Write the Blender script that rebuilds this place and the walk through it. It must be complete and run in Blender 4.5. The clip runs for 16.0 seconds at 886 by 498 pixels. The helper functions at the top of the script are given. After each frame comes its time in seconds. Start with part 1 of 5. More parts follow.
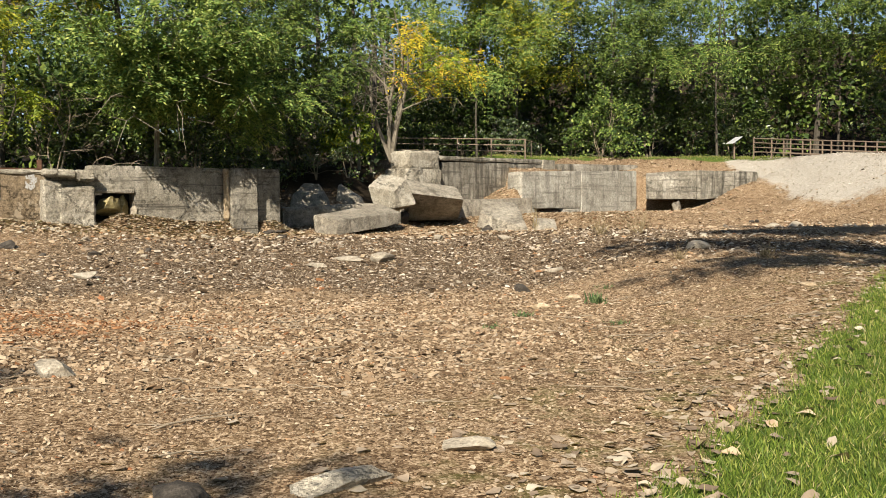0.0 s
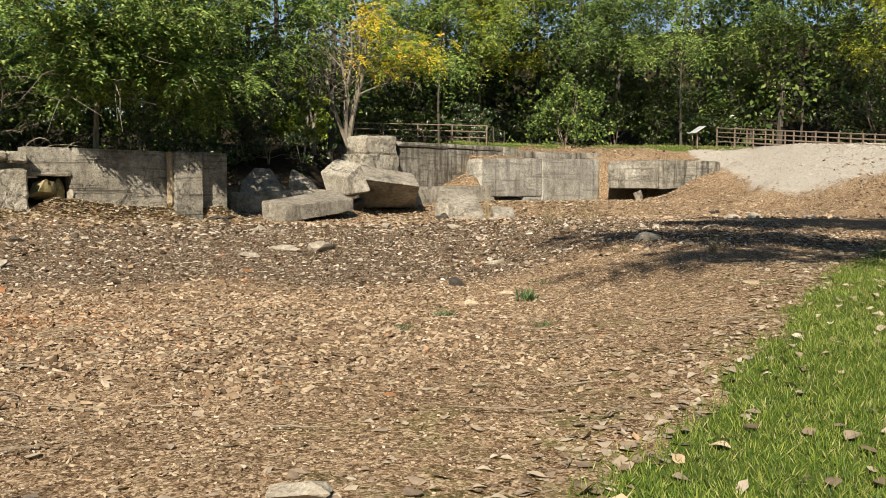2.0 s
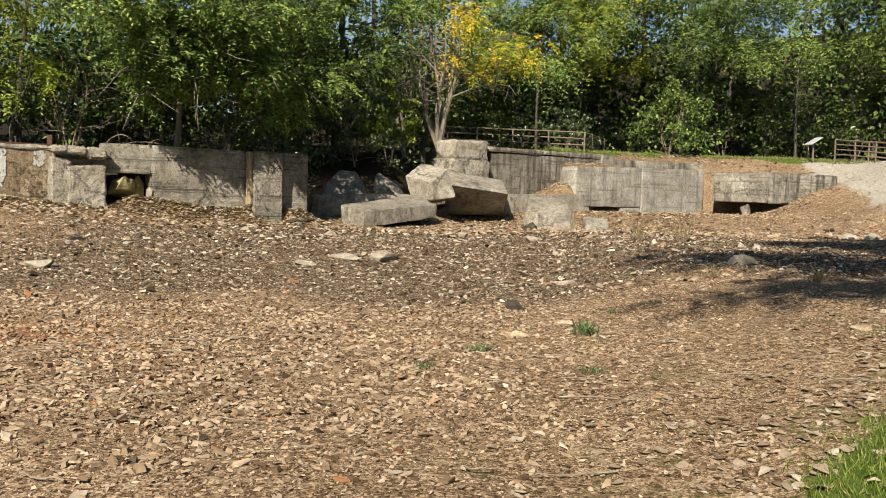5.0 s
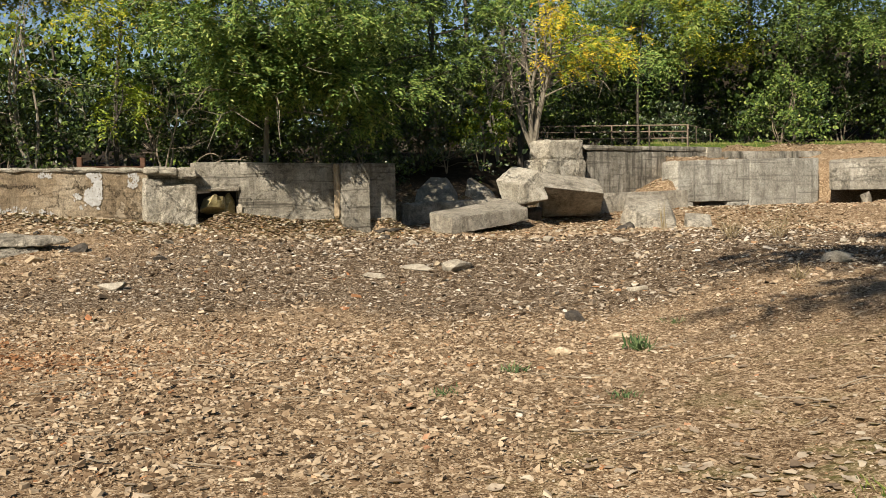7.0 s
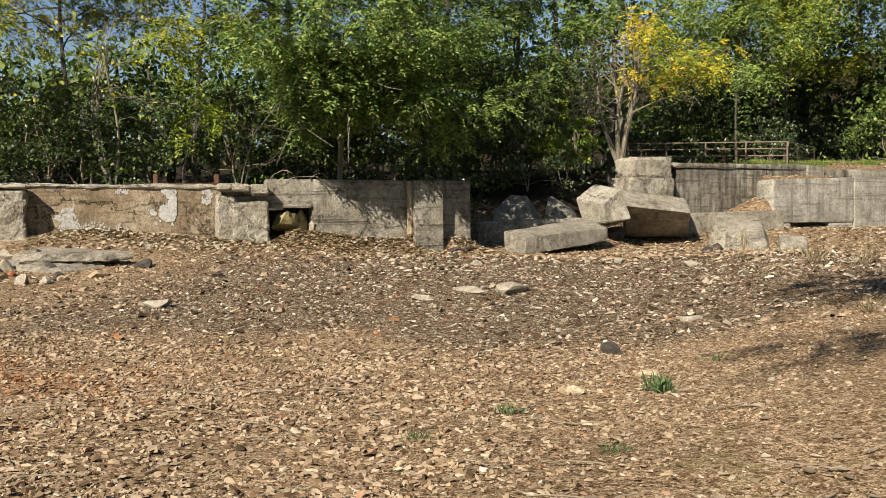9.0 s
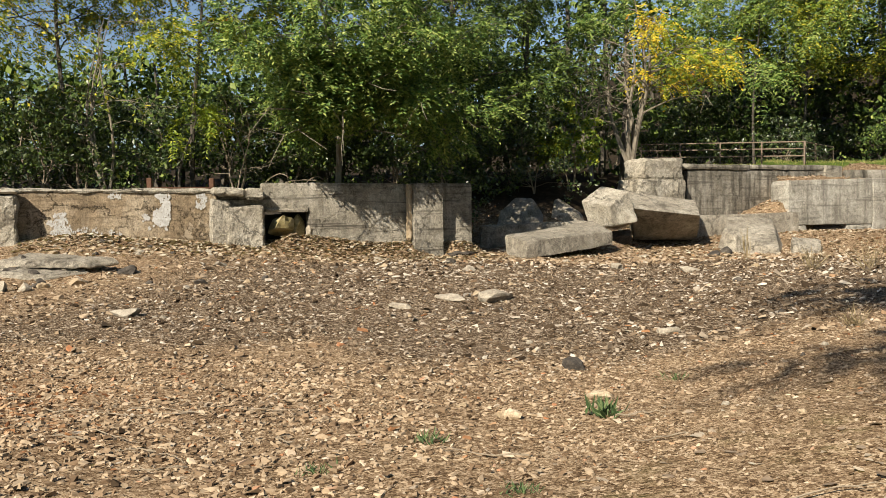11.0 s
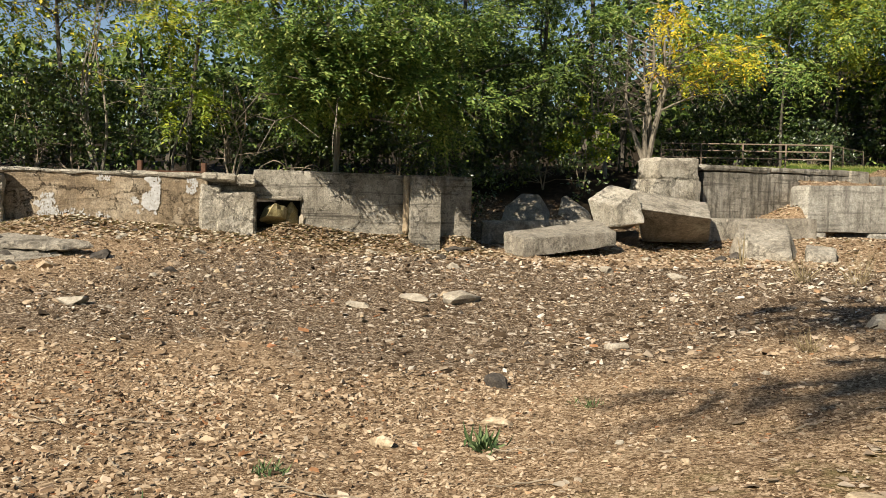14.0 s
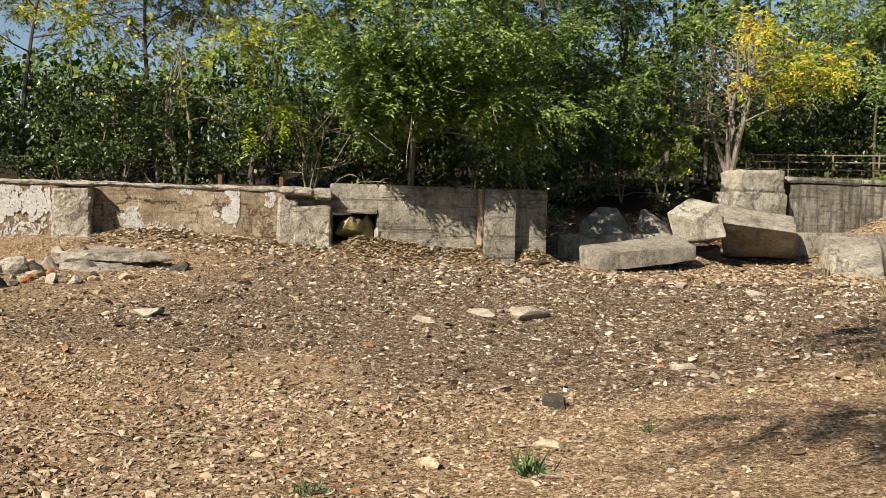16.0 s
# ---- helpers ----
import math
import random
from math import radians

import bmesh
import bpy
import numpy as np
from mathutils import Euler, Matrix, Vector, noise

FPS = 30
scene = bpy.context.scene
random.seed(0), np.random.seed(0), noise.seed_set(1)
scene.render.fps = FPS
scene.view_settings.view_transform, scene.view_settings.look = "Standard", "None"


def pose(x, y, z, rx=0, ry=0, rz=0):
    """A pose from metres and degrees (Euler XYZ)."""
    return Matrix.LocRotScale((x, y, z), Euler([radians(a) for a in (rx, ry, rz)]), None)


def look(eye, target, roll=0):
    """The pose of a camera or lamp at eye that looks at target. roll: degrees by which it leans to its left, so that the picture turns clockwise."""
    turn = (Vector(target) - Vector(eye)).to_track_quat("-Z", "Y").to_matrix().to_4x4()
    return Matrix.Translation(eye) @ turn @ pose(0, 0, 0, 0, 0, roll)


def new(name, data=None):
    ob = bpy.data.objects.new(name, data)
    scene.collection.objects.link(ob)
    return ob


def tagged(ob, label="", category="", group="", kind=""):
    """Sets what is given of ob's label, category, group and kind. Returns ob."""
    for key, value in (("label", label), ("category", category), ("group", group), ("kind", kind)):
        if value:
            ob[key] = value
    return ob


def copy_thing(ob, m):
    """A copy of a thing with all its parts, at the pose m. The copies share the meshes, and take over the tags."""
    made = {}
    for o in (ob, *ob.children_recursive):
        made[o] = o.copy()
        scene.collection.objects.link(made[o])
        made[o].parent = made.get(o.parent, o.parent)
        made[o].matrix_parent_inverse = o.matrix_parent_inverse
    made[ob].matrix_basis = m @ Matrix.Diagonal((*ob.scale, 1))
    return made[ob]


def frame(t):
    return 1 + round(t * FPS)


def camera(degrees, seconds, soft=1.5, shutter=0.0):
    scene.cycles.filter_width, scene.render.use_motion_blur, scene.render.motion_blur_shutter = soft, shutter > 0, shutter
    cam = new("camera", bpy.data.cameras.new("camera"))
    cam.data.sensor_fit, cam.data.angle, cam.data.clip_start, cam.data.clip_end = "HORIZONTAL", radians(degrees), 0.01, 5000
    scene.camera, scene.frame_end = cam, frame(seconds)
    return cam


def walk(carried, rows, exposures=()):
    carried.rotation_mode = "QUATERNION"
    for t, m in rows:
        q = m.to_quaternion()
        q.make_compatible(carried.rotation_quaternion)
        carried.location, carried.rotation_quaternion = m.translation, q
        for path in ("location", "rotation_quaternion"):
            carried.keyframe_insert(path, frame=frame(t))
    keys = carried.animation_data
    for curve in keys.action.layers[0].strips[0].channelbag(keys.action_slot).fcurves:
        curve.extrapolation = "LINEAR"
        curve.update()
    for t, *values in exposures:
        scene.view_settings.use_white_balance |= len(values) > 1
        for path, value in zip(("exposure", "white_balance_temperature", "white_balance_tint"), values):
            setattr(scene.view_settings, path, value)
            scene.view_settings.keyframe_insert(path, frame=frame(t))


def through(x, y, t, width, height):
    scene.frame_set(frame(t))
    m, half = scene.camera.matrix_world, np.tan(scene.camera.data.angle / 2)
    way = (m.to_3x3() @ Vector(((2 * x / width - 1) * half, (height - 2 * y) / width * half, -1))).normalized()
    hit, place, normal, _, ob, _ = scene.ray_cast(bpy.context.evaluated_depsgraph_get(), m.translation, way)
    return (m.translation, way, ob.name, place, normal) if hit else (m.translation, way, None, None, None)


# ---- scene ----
cam = camera(52.7, 16.0, soft=0.85)
PATH = [
    (0, (-0.683, -6.273, 1.338), (-0.43, -4.292, 1.246), -0.5),
    (0.5, (-0.535, -6.075, 1.359), (-0.109, -4.123, 1.255), -0.4),
    (1, (-0.271, -5.892, 1.36), (0.149, -3.94, 1.251), -0.4),
    (1.5, (-0.079, -5.725, 1.357), (0.27, -3.759, 1.24), -0.3),
    (2, (0.064, -5.441, 1.362), (0.383, -3.471, 1.24), 0.1),
    (2.5, (0.196, -5.201, 1.39), (0.477, -3.225, 1.265), 0.5),
    (3, (0.38, -4.997, 1.42), (0.556, -3.009, 1.293), 0.6),
    (3.5, (0.557, -4.718, 1.419), (0.664, -2.724, 1.299), 1.1),
    (4, (0.67, -4.411, 1.428), (0.773, -2.417, 1.312), 1.8),
    (6.5, (1.559, -3.449, 1.488), (1.544, -1.452, 1.376), -0.9),
    (7, (1.794, -3.281, 1.516), (1.627, -1.291, 1.407), -0.9),
    (7.5, (1.939, -3.033, 1.504), (1.649, -1.056, 1.408), -1.0),
    (8, (2.095, -2.76, 1.539), (1.765, -0.789, 1.464), -1.3),
    (8.5, (2.375, -2.576, 1.538), (2.013, -0.61, 1.469), -0.8),
    (11, (3.335, -1.617, 1.595), (2.888, 0.331, 1.532), -0.6),
    (11.5, (3.463, -1.383, 1.613), (3.066, 0.576, 1.546), -0.5),
    (12, (3.65, -1.167, 1.639), (3.265, 0.794, 1.571), 0.0),
    (12.5, (3.91, -1.069, 1.663), (3.476, 0.882, 1.592), 0.2),
    (13, (4.044, -0.935, 1.658), (3.569, 1.006, 1.579), 0.3),
    (13.5, (4.169, -0.71, 1.67), (3.673, 1.225, 1.585), 0.9),
    (14, (4.331, -0.528, 1.703), (3.81, 1.401, 1.619), 1.5),
    (14.5, (4.523, -0.466, 1.739), (3.932, 1.443, 1.673), 1.8),
    (15, (4.567, -0.39, 1.74), (3.908, 1.497, 1.688), 1.7),
    (15.5, (4.559, -0.386, 1.746), (3.875, 1.493, 1.69), 1.5),
    (16, (4.547, -0.36, 1.755), (3.85, 1.513, 1.693), 1.6),
]
walk(cam, [(t, look(eye, aim, roll)) for t, eye, aim, roll in PATH],
     exposures=[(0.0, 0.97), (0.6, 0.83), (8.5, 0.83), (11.0, 0.92), (16.0, 0.95)])

# ---- world, sun, exposure ----
SUN_WAY = Vector((0.265, 0.70, -0.60)).normalized()
world = bpy.data.worlds.new("sky")
scene.world = world
world.use_nodes = True
wn = world.node_tree.nodes
sky = wn.new("ShaderNodeTexSky")
sky.sky_type, sky.sun_disc = "NISHITA", False
sky.sun_elevation, sky.sun_rotation = math.asin(-SUN_WAY.z), radians(200.7)
sky.air_density, sky.dust_density = 1.0, 0.3
wn["Background"].inputs["Strength"].default_value = 0.052
world.node_tree.links.new(sky.outputs["Color"], wn["Background"].inputs["Color"])
sun = new("sun", bpy.data.lights.new("sun", "SUN"))
sun.data.energy, sun.data.angle, sun.data.color = 5.0, radians(0.55), (1.0, 0.90, 0.75)
sun.matrix_world = Matrix.Translation((-10, -25, 30)) @ SUN_WAY.to_track_quat("-Z", "Y").to_matrix().to_4x4()


# ---- node helpers ----
class Nodes:
    def __init__(self, name, rough=0.9, spec=0.3):
        self.mat = bpy.data.materials.new(name)
        self.mat.use_nodes = True
        self.t = self.mat.node_tree
        self.b = self.t.nodes["Principled BSDF"]
        self.b.inputs["Roughness"].default_value = rough
        self.b.inputs["Specular IOR Level"].default_value = spec
        self.geo = self.t.nodes.new("ShaderNodeNewGeometry")
        self.pos = self.geo.outputs["Position"]

    def put(self, kind, **values):
        n = self.t.nodes.new(kind)
        for k, v in values.items():
            n.inputs[k.replace("_", " ")].default_value = v
        return n

    def link(self, a, b):
        self.t.links.new(a, b)

    def scaled(self, s):
        n = self.put("ShaderNodeVectorMath")
        n.operation = "MULTIPLY"
        n.inputs[1].default_value = s if isinstance(s, tuple) else (s, s, s)
        self.link(self.pos, n.inputs[0])
        return n.outputs[0]

    def noise(self, s, detail=4.0, rough=0.6):
        n = self.put("ShaderNodeTexNoise", Scale=1.0, Detail=detail, Roughness=rough)
        self.link(self.scaled(s), n.inputs["Vector"])
        return n.outputs["Fac"]

    def cells(self, s, feature="F1", out="Distance"):
        n = self.put("ShaderNodeTexVoronoi", Scale=1.0)
        n.feature = feature
        self.link(self.scaled(s), n.inputs["Vector"])
        return n.outputs[out]

    def ramp(self, fac, stops):
        n = self.put("ShaderNodeValToRGB")
        els = n.color_ramp.elements
        while len(els) < len(stops):
            els.new(0.5)
        for e, (p, c) in zip(els, stops):
            e.position = p
            e.color = (*c, 1) if len(c) == 3 else c
        self.link(fac, n.inputs["Fac"])
        return n.outputs["Color"]

    def band(self, fac, lo, hi):
        n = self.put("ShaderNodeMapRange")
        n.inputs["From Min"].default_value, n.inputs["From Max"].default_value = lo, hi
        self.link(fac, n.inputs["Value"])
        return n.outputs["Result"]

    def mix(self, fac, a, b, how="MIX"):
        n = self.put("ShaderNodeMix")
        n.data_type, n.blend_type = "RGBA", how
        for sock, v in ((n.inputs[0], fac), (n.inputs[6], a), (n.inputs[7], b)):
            if hasattr(v, "is_output"):
                self.link(v, sock)
            else:
                sock.default_value = v if isinstance(v, (int, float)) else (*v, 1)
        return n.outputs[2]

    def maths(self, op, a, b=0.0):
        n = self.put("ShaderNodeMath")
        n.operation = op
        for sock, v in zip(n.inputs, (a, b)):
            if hasattr(v, "is_output"):
                self.link(v, sock)
            else:
                sock.default_value = v
        return n.outputs[0]

    def attr(self, name):
        n = self.put("ShaderNodeAttribute")
        n.attribute_name = name
        s = self.put("ShaderNodeSeparateColor")
        self.link(n.outputs["Color"], s.inputs[0])
        return s.outputs

    def bump(self, h, strength, dist):
        n = self.put("ShaderNodeBump", Strength=strength, Distance=dist)
        self.link(h, n.inputs["Height"])
        self.link(n.outputs["Normal"], self.b.inputs["Normal"])

    def dimmed(self, colour):
        """Takes a fifth off every surface's reflectance, to weaken bounced light in the shade."""
        return self.mix(1.0, colour, (0.78, 0.78, 0.78), "MULTIPLY")

    def done(self, colour):
        self.link(self.dimmed(colour), self.b.inputs["Base Color"])
        return self.mat


def concrete(name, dark, mid, light, boards=1.0, stain=0.6, pebbly=0.0, spall=0.0, cracks=0.0):
    """Weathered cast concrete: board lines, rain streaks, lichen spots, pits and pebbly grain."""
    n = Nodes(name, 0.93, 0.2)
    col = n.ramp(n.noise(0.9, 6, 0.7), [(0.32, dark), (0.5, mid), (0.68, light)])
    grain, fine = n.noise(7.0, 6, 0.75), n.noise(28.0, 4, 0.75)
    speck = n.maths("ADD", n.maths("MULTIPLY", grain, 0.5), n.maths("MULTIPLY", fine, 0.5))
    col = n.mix(1.0, col, n.ramp(speck, [(0.34, (0.35, 0.34, 0.32)), (0.5, (0.95, 0.94, 0.92)), (0.66, (1.55, 1.53, 1.48))]), "MULTIPLY")
    streak = n.band(n.noise((2.6, 2.6, 0.20), 5, 0.65), 0.5, 0.68)
    col = n.mix(n.maths("MULTIPLY", streak, stain), col, tuple(0.35 * c for c in dark))
    lightstreak = n.band(n.noise((3.3, 3.3, 0.3), 4, 0.6), 0.58, 0.72)
    col = n.mix(n.maths("MULTIPLY", lightstreak, 0.45), col, tuple(1.15 * c for c in light))
    if spall:
        flake = n.band(n.noise(1.3, 7, 0.72), 0.575, 0.592)
        col = n.mix(n.maths("MULTIPLY", flake, 0.6 * spall), col, tuple(1.2 * c for c in light))
        rim = n.maths("SUBTRACT", n.band(n.noise(1.3, 7, 0.72), 0.555, 0.572), flake)
        col = n.mix(n.maths("MULTIPLY", n.maths("MAXIMUM", rim, 0.0), 0.8 * spall), col, tuple(0.3 * c for c in dark))
    lines = n.noise((0.25, 0.25, 7.0), 4, 0.75)
    col = n.mix(n.maths("MULTIPLY", n.band(lines, 0.54, 0.64), 0.5 * boards), col, tuple(0.4 * c for c in dark))
    spots = n.band(n.noise(5.0, 5, 0.7), 0.6, 0.68)
    col = n.mix(n.maths("MULTIPLY", spots, 0.55), col, (0.06, 0.055, 0.04))
    h = n.maths("ADD", n.maths("MULTIPLY", lines, 0.6 * boards), n.maths("MULTIPLY", speck, 1.2))
    if pebbly:
        peb = n.cells(30.0)
        pit = n.band(n.noise(5.5, 5, 0.8), 0.58, 0.70)
        h = n.maths("SUBTRACT", n.maths("ADD", h, n.maths("MULTIPLY", peb, 0.8 * pebbly)), n.maths("MULTIPLY", pit, 1.2 * pebbly))
        col = n.mix(n.maths("MULTIPLY", pit, 0.75 * pebbly), col, tuple(0.3 * c for c in dark))
    if cracks:
        wob = n.put("ShaderNodeTexNoise", Scale=2.2, Detail=5.0, Roughness=0.7)
        n.link(n.pos, wob.inputs["Vector"])
        shift = n.put("ShaderNodeVectorMath")
        shift.operation = "MULTIPLY_ADD"
        n.link(wob.outputs["Color"], shift.inputs[0])
        shift.inputs[1].default_value = (0.9, 0.9, 0.9)
        n.link(n.scaled((0.55, 0.55, 0.8)), shift.inputs[2])
        cell = n.put("ShaderNodeTexVoronoi", Scale=1.0)
        cell.feature = "DISTANCE_TO_EDGE"
        n.link(shift.outputs[0], cell.inputs["Vector"])
        gap = n.band(n.maths("ADD", cell.outputs["Distance"], n.maths("MULTIPLY", n.noise(0.8, 3), 0.06)), 0.048, 0.032)
        col = n.mix(n.maths("MULTIPLY", gap, cracks), col, tuple(0.16 * c for c in dark))
        h = n.maths("SUBTRACT", h, n.maths("MULTIPLY", gap, 2.0 * cracks))
    n.bump(h, 1.0, 0.05)
    return n.done(col)


def by_island(name, stops, rough=0.85, grain=20.0, through=0.0, spec=0.3):
    """One colour for each small piece, drawn from a range; through lets light pass thin leaves."""
    n = Nodes(name, rough, 0.05 if grain == 18.0 else spec)
    col = n.ramp(n.geo.outputs["Random Per Island"], stops)
    col = n.mix(0.35, col, n.ramp(n.noise(grain, 3), [(0.3, (0.25, 0.25, 0.25)), (0.7, (0.75, 0.75, 0.75))]), "OVERLAY")
    if grain == 18.0:
        col = n.mix(0.5, col, n.ramp(n.noise(0.9, 4, 0.65), [(0.32, (0.30, 0.29, 0.28)), (0.68, (0.68, 0.68, 0.67))]), "OVERLAY")
    col = n.dimmed(col)
    n.link(col, n.b.inputs["Base Color"])
    if through:
        tr = n.put("ShaderNodeBsdfTranslucent")
        n.link(n.mix(1.0, col, (1.25, 1.3, 0.6), "MULTIPLY"), tr.inputs["Color"])
        mixer = n.put("ShaderNodeMixShader")
        mixer.inputs[0].default_value = through
        n.link(n.b.outputs[0], mixer.inputs[1])
        n.link(tr.outputs[0], mixer.inputs[2])
        n.link(mixer.outputs[0], n.t.nodes["Material Output"].inputs["Surface"])
    return n.mat


def plain(name, a, b, scale=6.0, rough=0.85, metal=0.0, relief=0.01):
    n = Nodes(name, rough)
    n.b.inputs["Metallic"].default_value = metal
    f = n.noise(scale, 5, 0.65)
    n.bump(f, 0.6, relief)
    return n.done(n.ramp(f, [(0.3, a), (0.7, b)]))


def stone_mat(name, a, b, c):
    n = Nodes(name, 0.92, 0.2)
    f = n.noise(5.0, 6, 0.7)
    g = n.noise(40.0, 3, 0.6)
    col = n.mix(0.5, n.ramp(f, [(0.3, a), (0.5, b), (0.7, c)]), n.ramp(g, [(0.3, (0.25, 0.24, 0.22)), (0.7, (0.75, 0.74, 0.7))]), "OVERLAY")
    n.bump(n.maths("ADD", f, n.maths("MULTIPLY", g, 0.3)), 0.8, 0.03)
    return n.done(col)


def bark_mat(name, a, b):
    n = Nodes(name, 0.95, 0.15)
    f = n.noise((16.0, 16.0, 2.5), 5, 0.7)
    n.bump(f, 0.9, 0.02)
    return n.done(n.ramp(f, [(0.3, a), (0.7, b)]))


M_WALL_BROWN = concrete("stained_brown_concrete", (0.25, 0.185, 0.115), (0.40, 0.31, 0.205), (0.56, 0.47, 0.345), boards=0.8, stain=0.45, spall=0.8, cracks=0.8)
M_WALL_GREY = concrete("board_marked_concrete", (0.22, 0.195, 0.155), (0.38, 0.35, 0.285), (0.56, 0.52, 0.44), boards=1.7, stain=0.5, spall=0.35, cracks=0.35)
M_ROUGH = concrete("crumbling_concrete", (0.36, 0.32, 0.25), (0.53, 0.485, 0.395), (0.66, 0.615, 0.52), boards=0.2, stain=0.25, pebbly=0.6, spall=0.6, cracks=0.6)
M_STREAK = concrete("rain_streaked_concrete", (0.17, 0.155, 0.125), (0.31, 0.285, 0.235), (0.54, 0.51, 0.44), boards=1.2, stain=1.0, spall=0.25, cracks=0.3)
M_BLOCK = concrete("pale_cast_concrete", (0.32, 0.30, 0.25), (0.50, 0.475, 0.41), (0.68, 0.655, 0.58), boards=1.0, stain=0.7, spall=0.3)
M_FALLEN = concrete("fallen_concrete", (0.27, 0.24, 0.19), (0.42, 0.38, 0.31), (0.55, 0.51, 0.425), boards=0.3, stain=0.45, pebbly=0.5, spall=0.3, cracks=0.35)
M_WHITE = plain("flaking_white_paint", (0.42, 0.40, 0.36), (0.72, 0.71, 0.68), 9.0)
M_RUST = plain("rusted_steel", (0.07, 0.035, 0.02), (0.17, 0.09, 0.055), 14.0, 0.85, 0.3)
M_RAIL = plain("weathered_steel_rail", (0.17, 0.125, 0.09), (0.28, 0.215, 0.16), 9.0, 0.7)
M_SIGN = plain("pale_sign_panel", (0.42, 0.43, 0.43), (0.55, 0.56, 0.56), 3.0, 0.35)
M_STONE_TAN = stone_mat("tan_limestone", (0.28, 0.21, 0.13), (0.42, 0.33, 0.22), (0.58, 0.49, 0.36))
M_STONE_PALE = stone_mat("pale_limestone", (0.25, 0.215, 0.165), (0.39, 0.345, 0.275), (0.53, 0.485, 0.40))
# Slag colour, used as well for dark pieces that stand in for shade.
M_STONE_DARK = stone_mat("dark_slag_and_shade", (0.03, 0.027, 0.024), (0.075, 0.065, 0.055), (0.15, 0.13, 0.11))
M_STONE_RED = stone_mat("red_firebrick_lump", (0.22, 0.07, 0.035), (0.33, 0.13, 0.07), (0.42, 0.22, 0.13))
M_STONE_MOSS = stone_mat("mossy_yellow_stone", (0.20, 0.16, 0.06), (0.33, 0.28, 0.14), (0.45, 0.40, 0.26))
M_BARK_PALE = bark_mat("pale_grey_bark", (0.13, 0.11, 0.08), (0.36, 0.32, 0.25))
M_BARK = bark_mat("grey_brown_bark", (0.045, 0.04, 0.033), (0.16, 0.14, 0.11))
M_TWIG = bark_mat("bleached_twig", (0.20, 0.16, 0.11), (0.42, 0.35, 0.26))
GREEN = [(0.0, (0.035, 0.075, 0.016)), (0.35, (0.12, 0.21, 0.042)), (0.65, (0.21, 0.30, 0.065)), (1.0, (0.42, 0.47, 0.13))]
M_LOCUST = by_island("locust_leaves", GREEN, 0.5, 3.0, 0.22, 0.25)
M_DEEP = by_island("deep_green_leaves", [(0.0, (0.022, 0.045, 0.010)), (0.5, (0.065, 0.11, 0.02)), (1.0, (0.20, 0.26, 0.05))], 0.55, 3.0, 0.10, 0.2)
M_OLIVE = by_island("olive_autumn_leaves", [(0.0, (0.09, 0.14, 0.018)), (0.45, (0.20, 0.26, 0.03)), (0.8, (0.42, 0.42, 0.04)), (1.0, (0.66, 0.53, 0.04))], 0.5, 3.0, 0.2, 0.25)
M_YELLOW = by_island("yellow_leaves", [(0.0, (0.30, 0.32, 0.02)), (0.4, (0.60, 0.48, 0.025)), (0.88, (0.80, 0.61, 0.035)), (1.0, (0.62, 0.28, 0.03))], 0.5, 3.0, 0.3, 0.4)
M_LIME = by_island("lime_green_leaves", [(0.0, (0.13, 0.20, 0.02)), (0.6, (0.27, 0.35, 0.035)), (1.0, (0.46, 0.46, 0.045))], 0.5, 3.0, 0.25, 0.25)
M_BUSH = by_island("honeysuckle_leaves", [(0.0, (0.022, 0.040, 0.012)), (0.6, (0.042, 0.068, 0.018)), (0.9, (0.09, 0.125, 0.034)), (1.0, (0.20, 0.24, 0.085))], 0.38, 3.0, 0.06, 0.6)
M_GRASS = by_island("lawn_grass", [(0.0, (0.05, 0.10, 0.012)), (0.5, (0.17, 0.25, 0.035)), (0.85, (0.32, 0.36, 0.07)), (1.0, (0.50, 0.43, 0.22))], 0.55, 2.0, 0.25)
M_TERRACE = by_island("terrace_grass", [(0.0, (0.12, 0.16, 0.03)), (0.6, (0.24, 0.27, 0.06)), (1.0, (0.42, 0.36, 0.16))], 0.7, 2.0, 0.2)
M_PALECHIP = by_island("white_road_stone", [(0.0, (0.28, 0.24, 0.18)), (0.4, (0.42, 0.38, 0.315)), (1.0, (0.66, 0.62, 0.54))], 0.9, 18.0)
M_EDGELEAF = by_island("grey_brown_leaves", [(0.0, (0.22, 0.16, 0.11)), (0.4, (0.40, 0.31, 0.225)), (0.8, (0.53, 0.44, 0.335)), (1.0, (0.66, 0.58, 0.45))], 0.85, 30.0, 0.25, 0.15)
M_WEED = by_island("blue_green_weed", [(0.0, (0.05, 0.09, 0.035)), (0.6, (0.11, 0.18, 0.07)), (1.0, (0.22, 0.28, 0.12))], 0.7, 5.0, 0.15, 0.2)
M_DRYGRASS = by_island("dry_weed_stems", [(0.0, (0.16, 0.12, 0.065)), (1.0, (0.40, 0.32, 0.19))], 0.8, 5.0, 0.2)
M_LEAF = by_island("dead_leaves", [(0.0, (0.16, 0.10, 0.055)), (0.35, (0.34, 0.25, 0.16)), (0.7, (0.50, 0.42, 0.30)), (0.95, (0.60, 0.54, 0.42)), (1.0, (0.46, 0.24, 0.08))], 0.75, 25.0, 0.12)
M_LITTER = by_island("tan_leaf_and_chip_litter", [(0.0, (0.10, 0.066, 0.04)), (0.25, (0.25, 0.17, 0.105)), (0.55, (0.38, 0.285, 0.187)), (0.88, (0.47, 0.368, 0.255)), (0.985, (0.58, 0.48, 0.36)), (1.0, (0.38, 0.16, 0.07))], 0.9, 18.0)
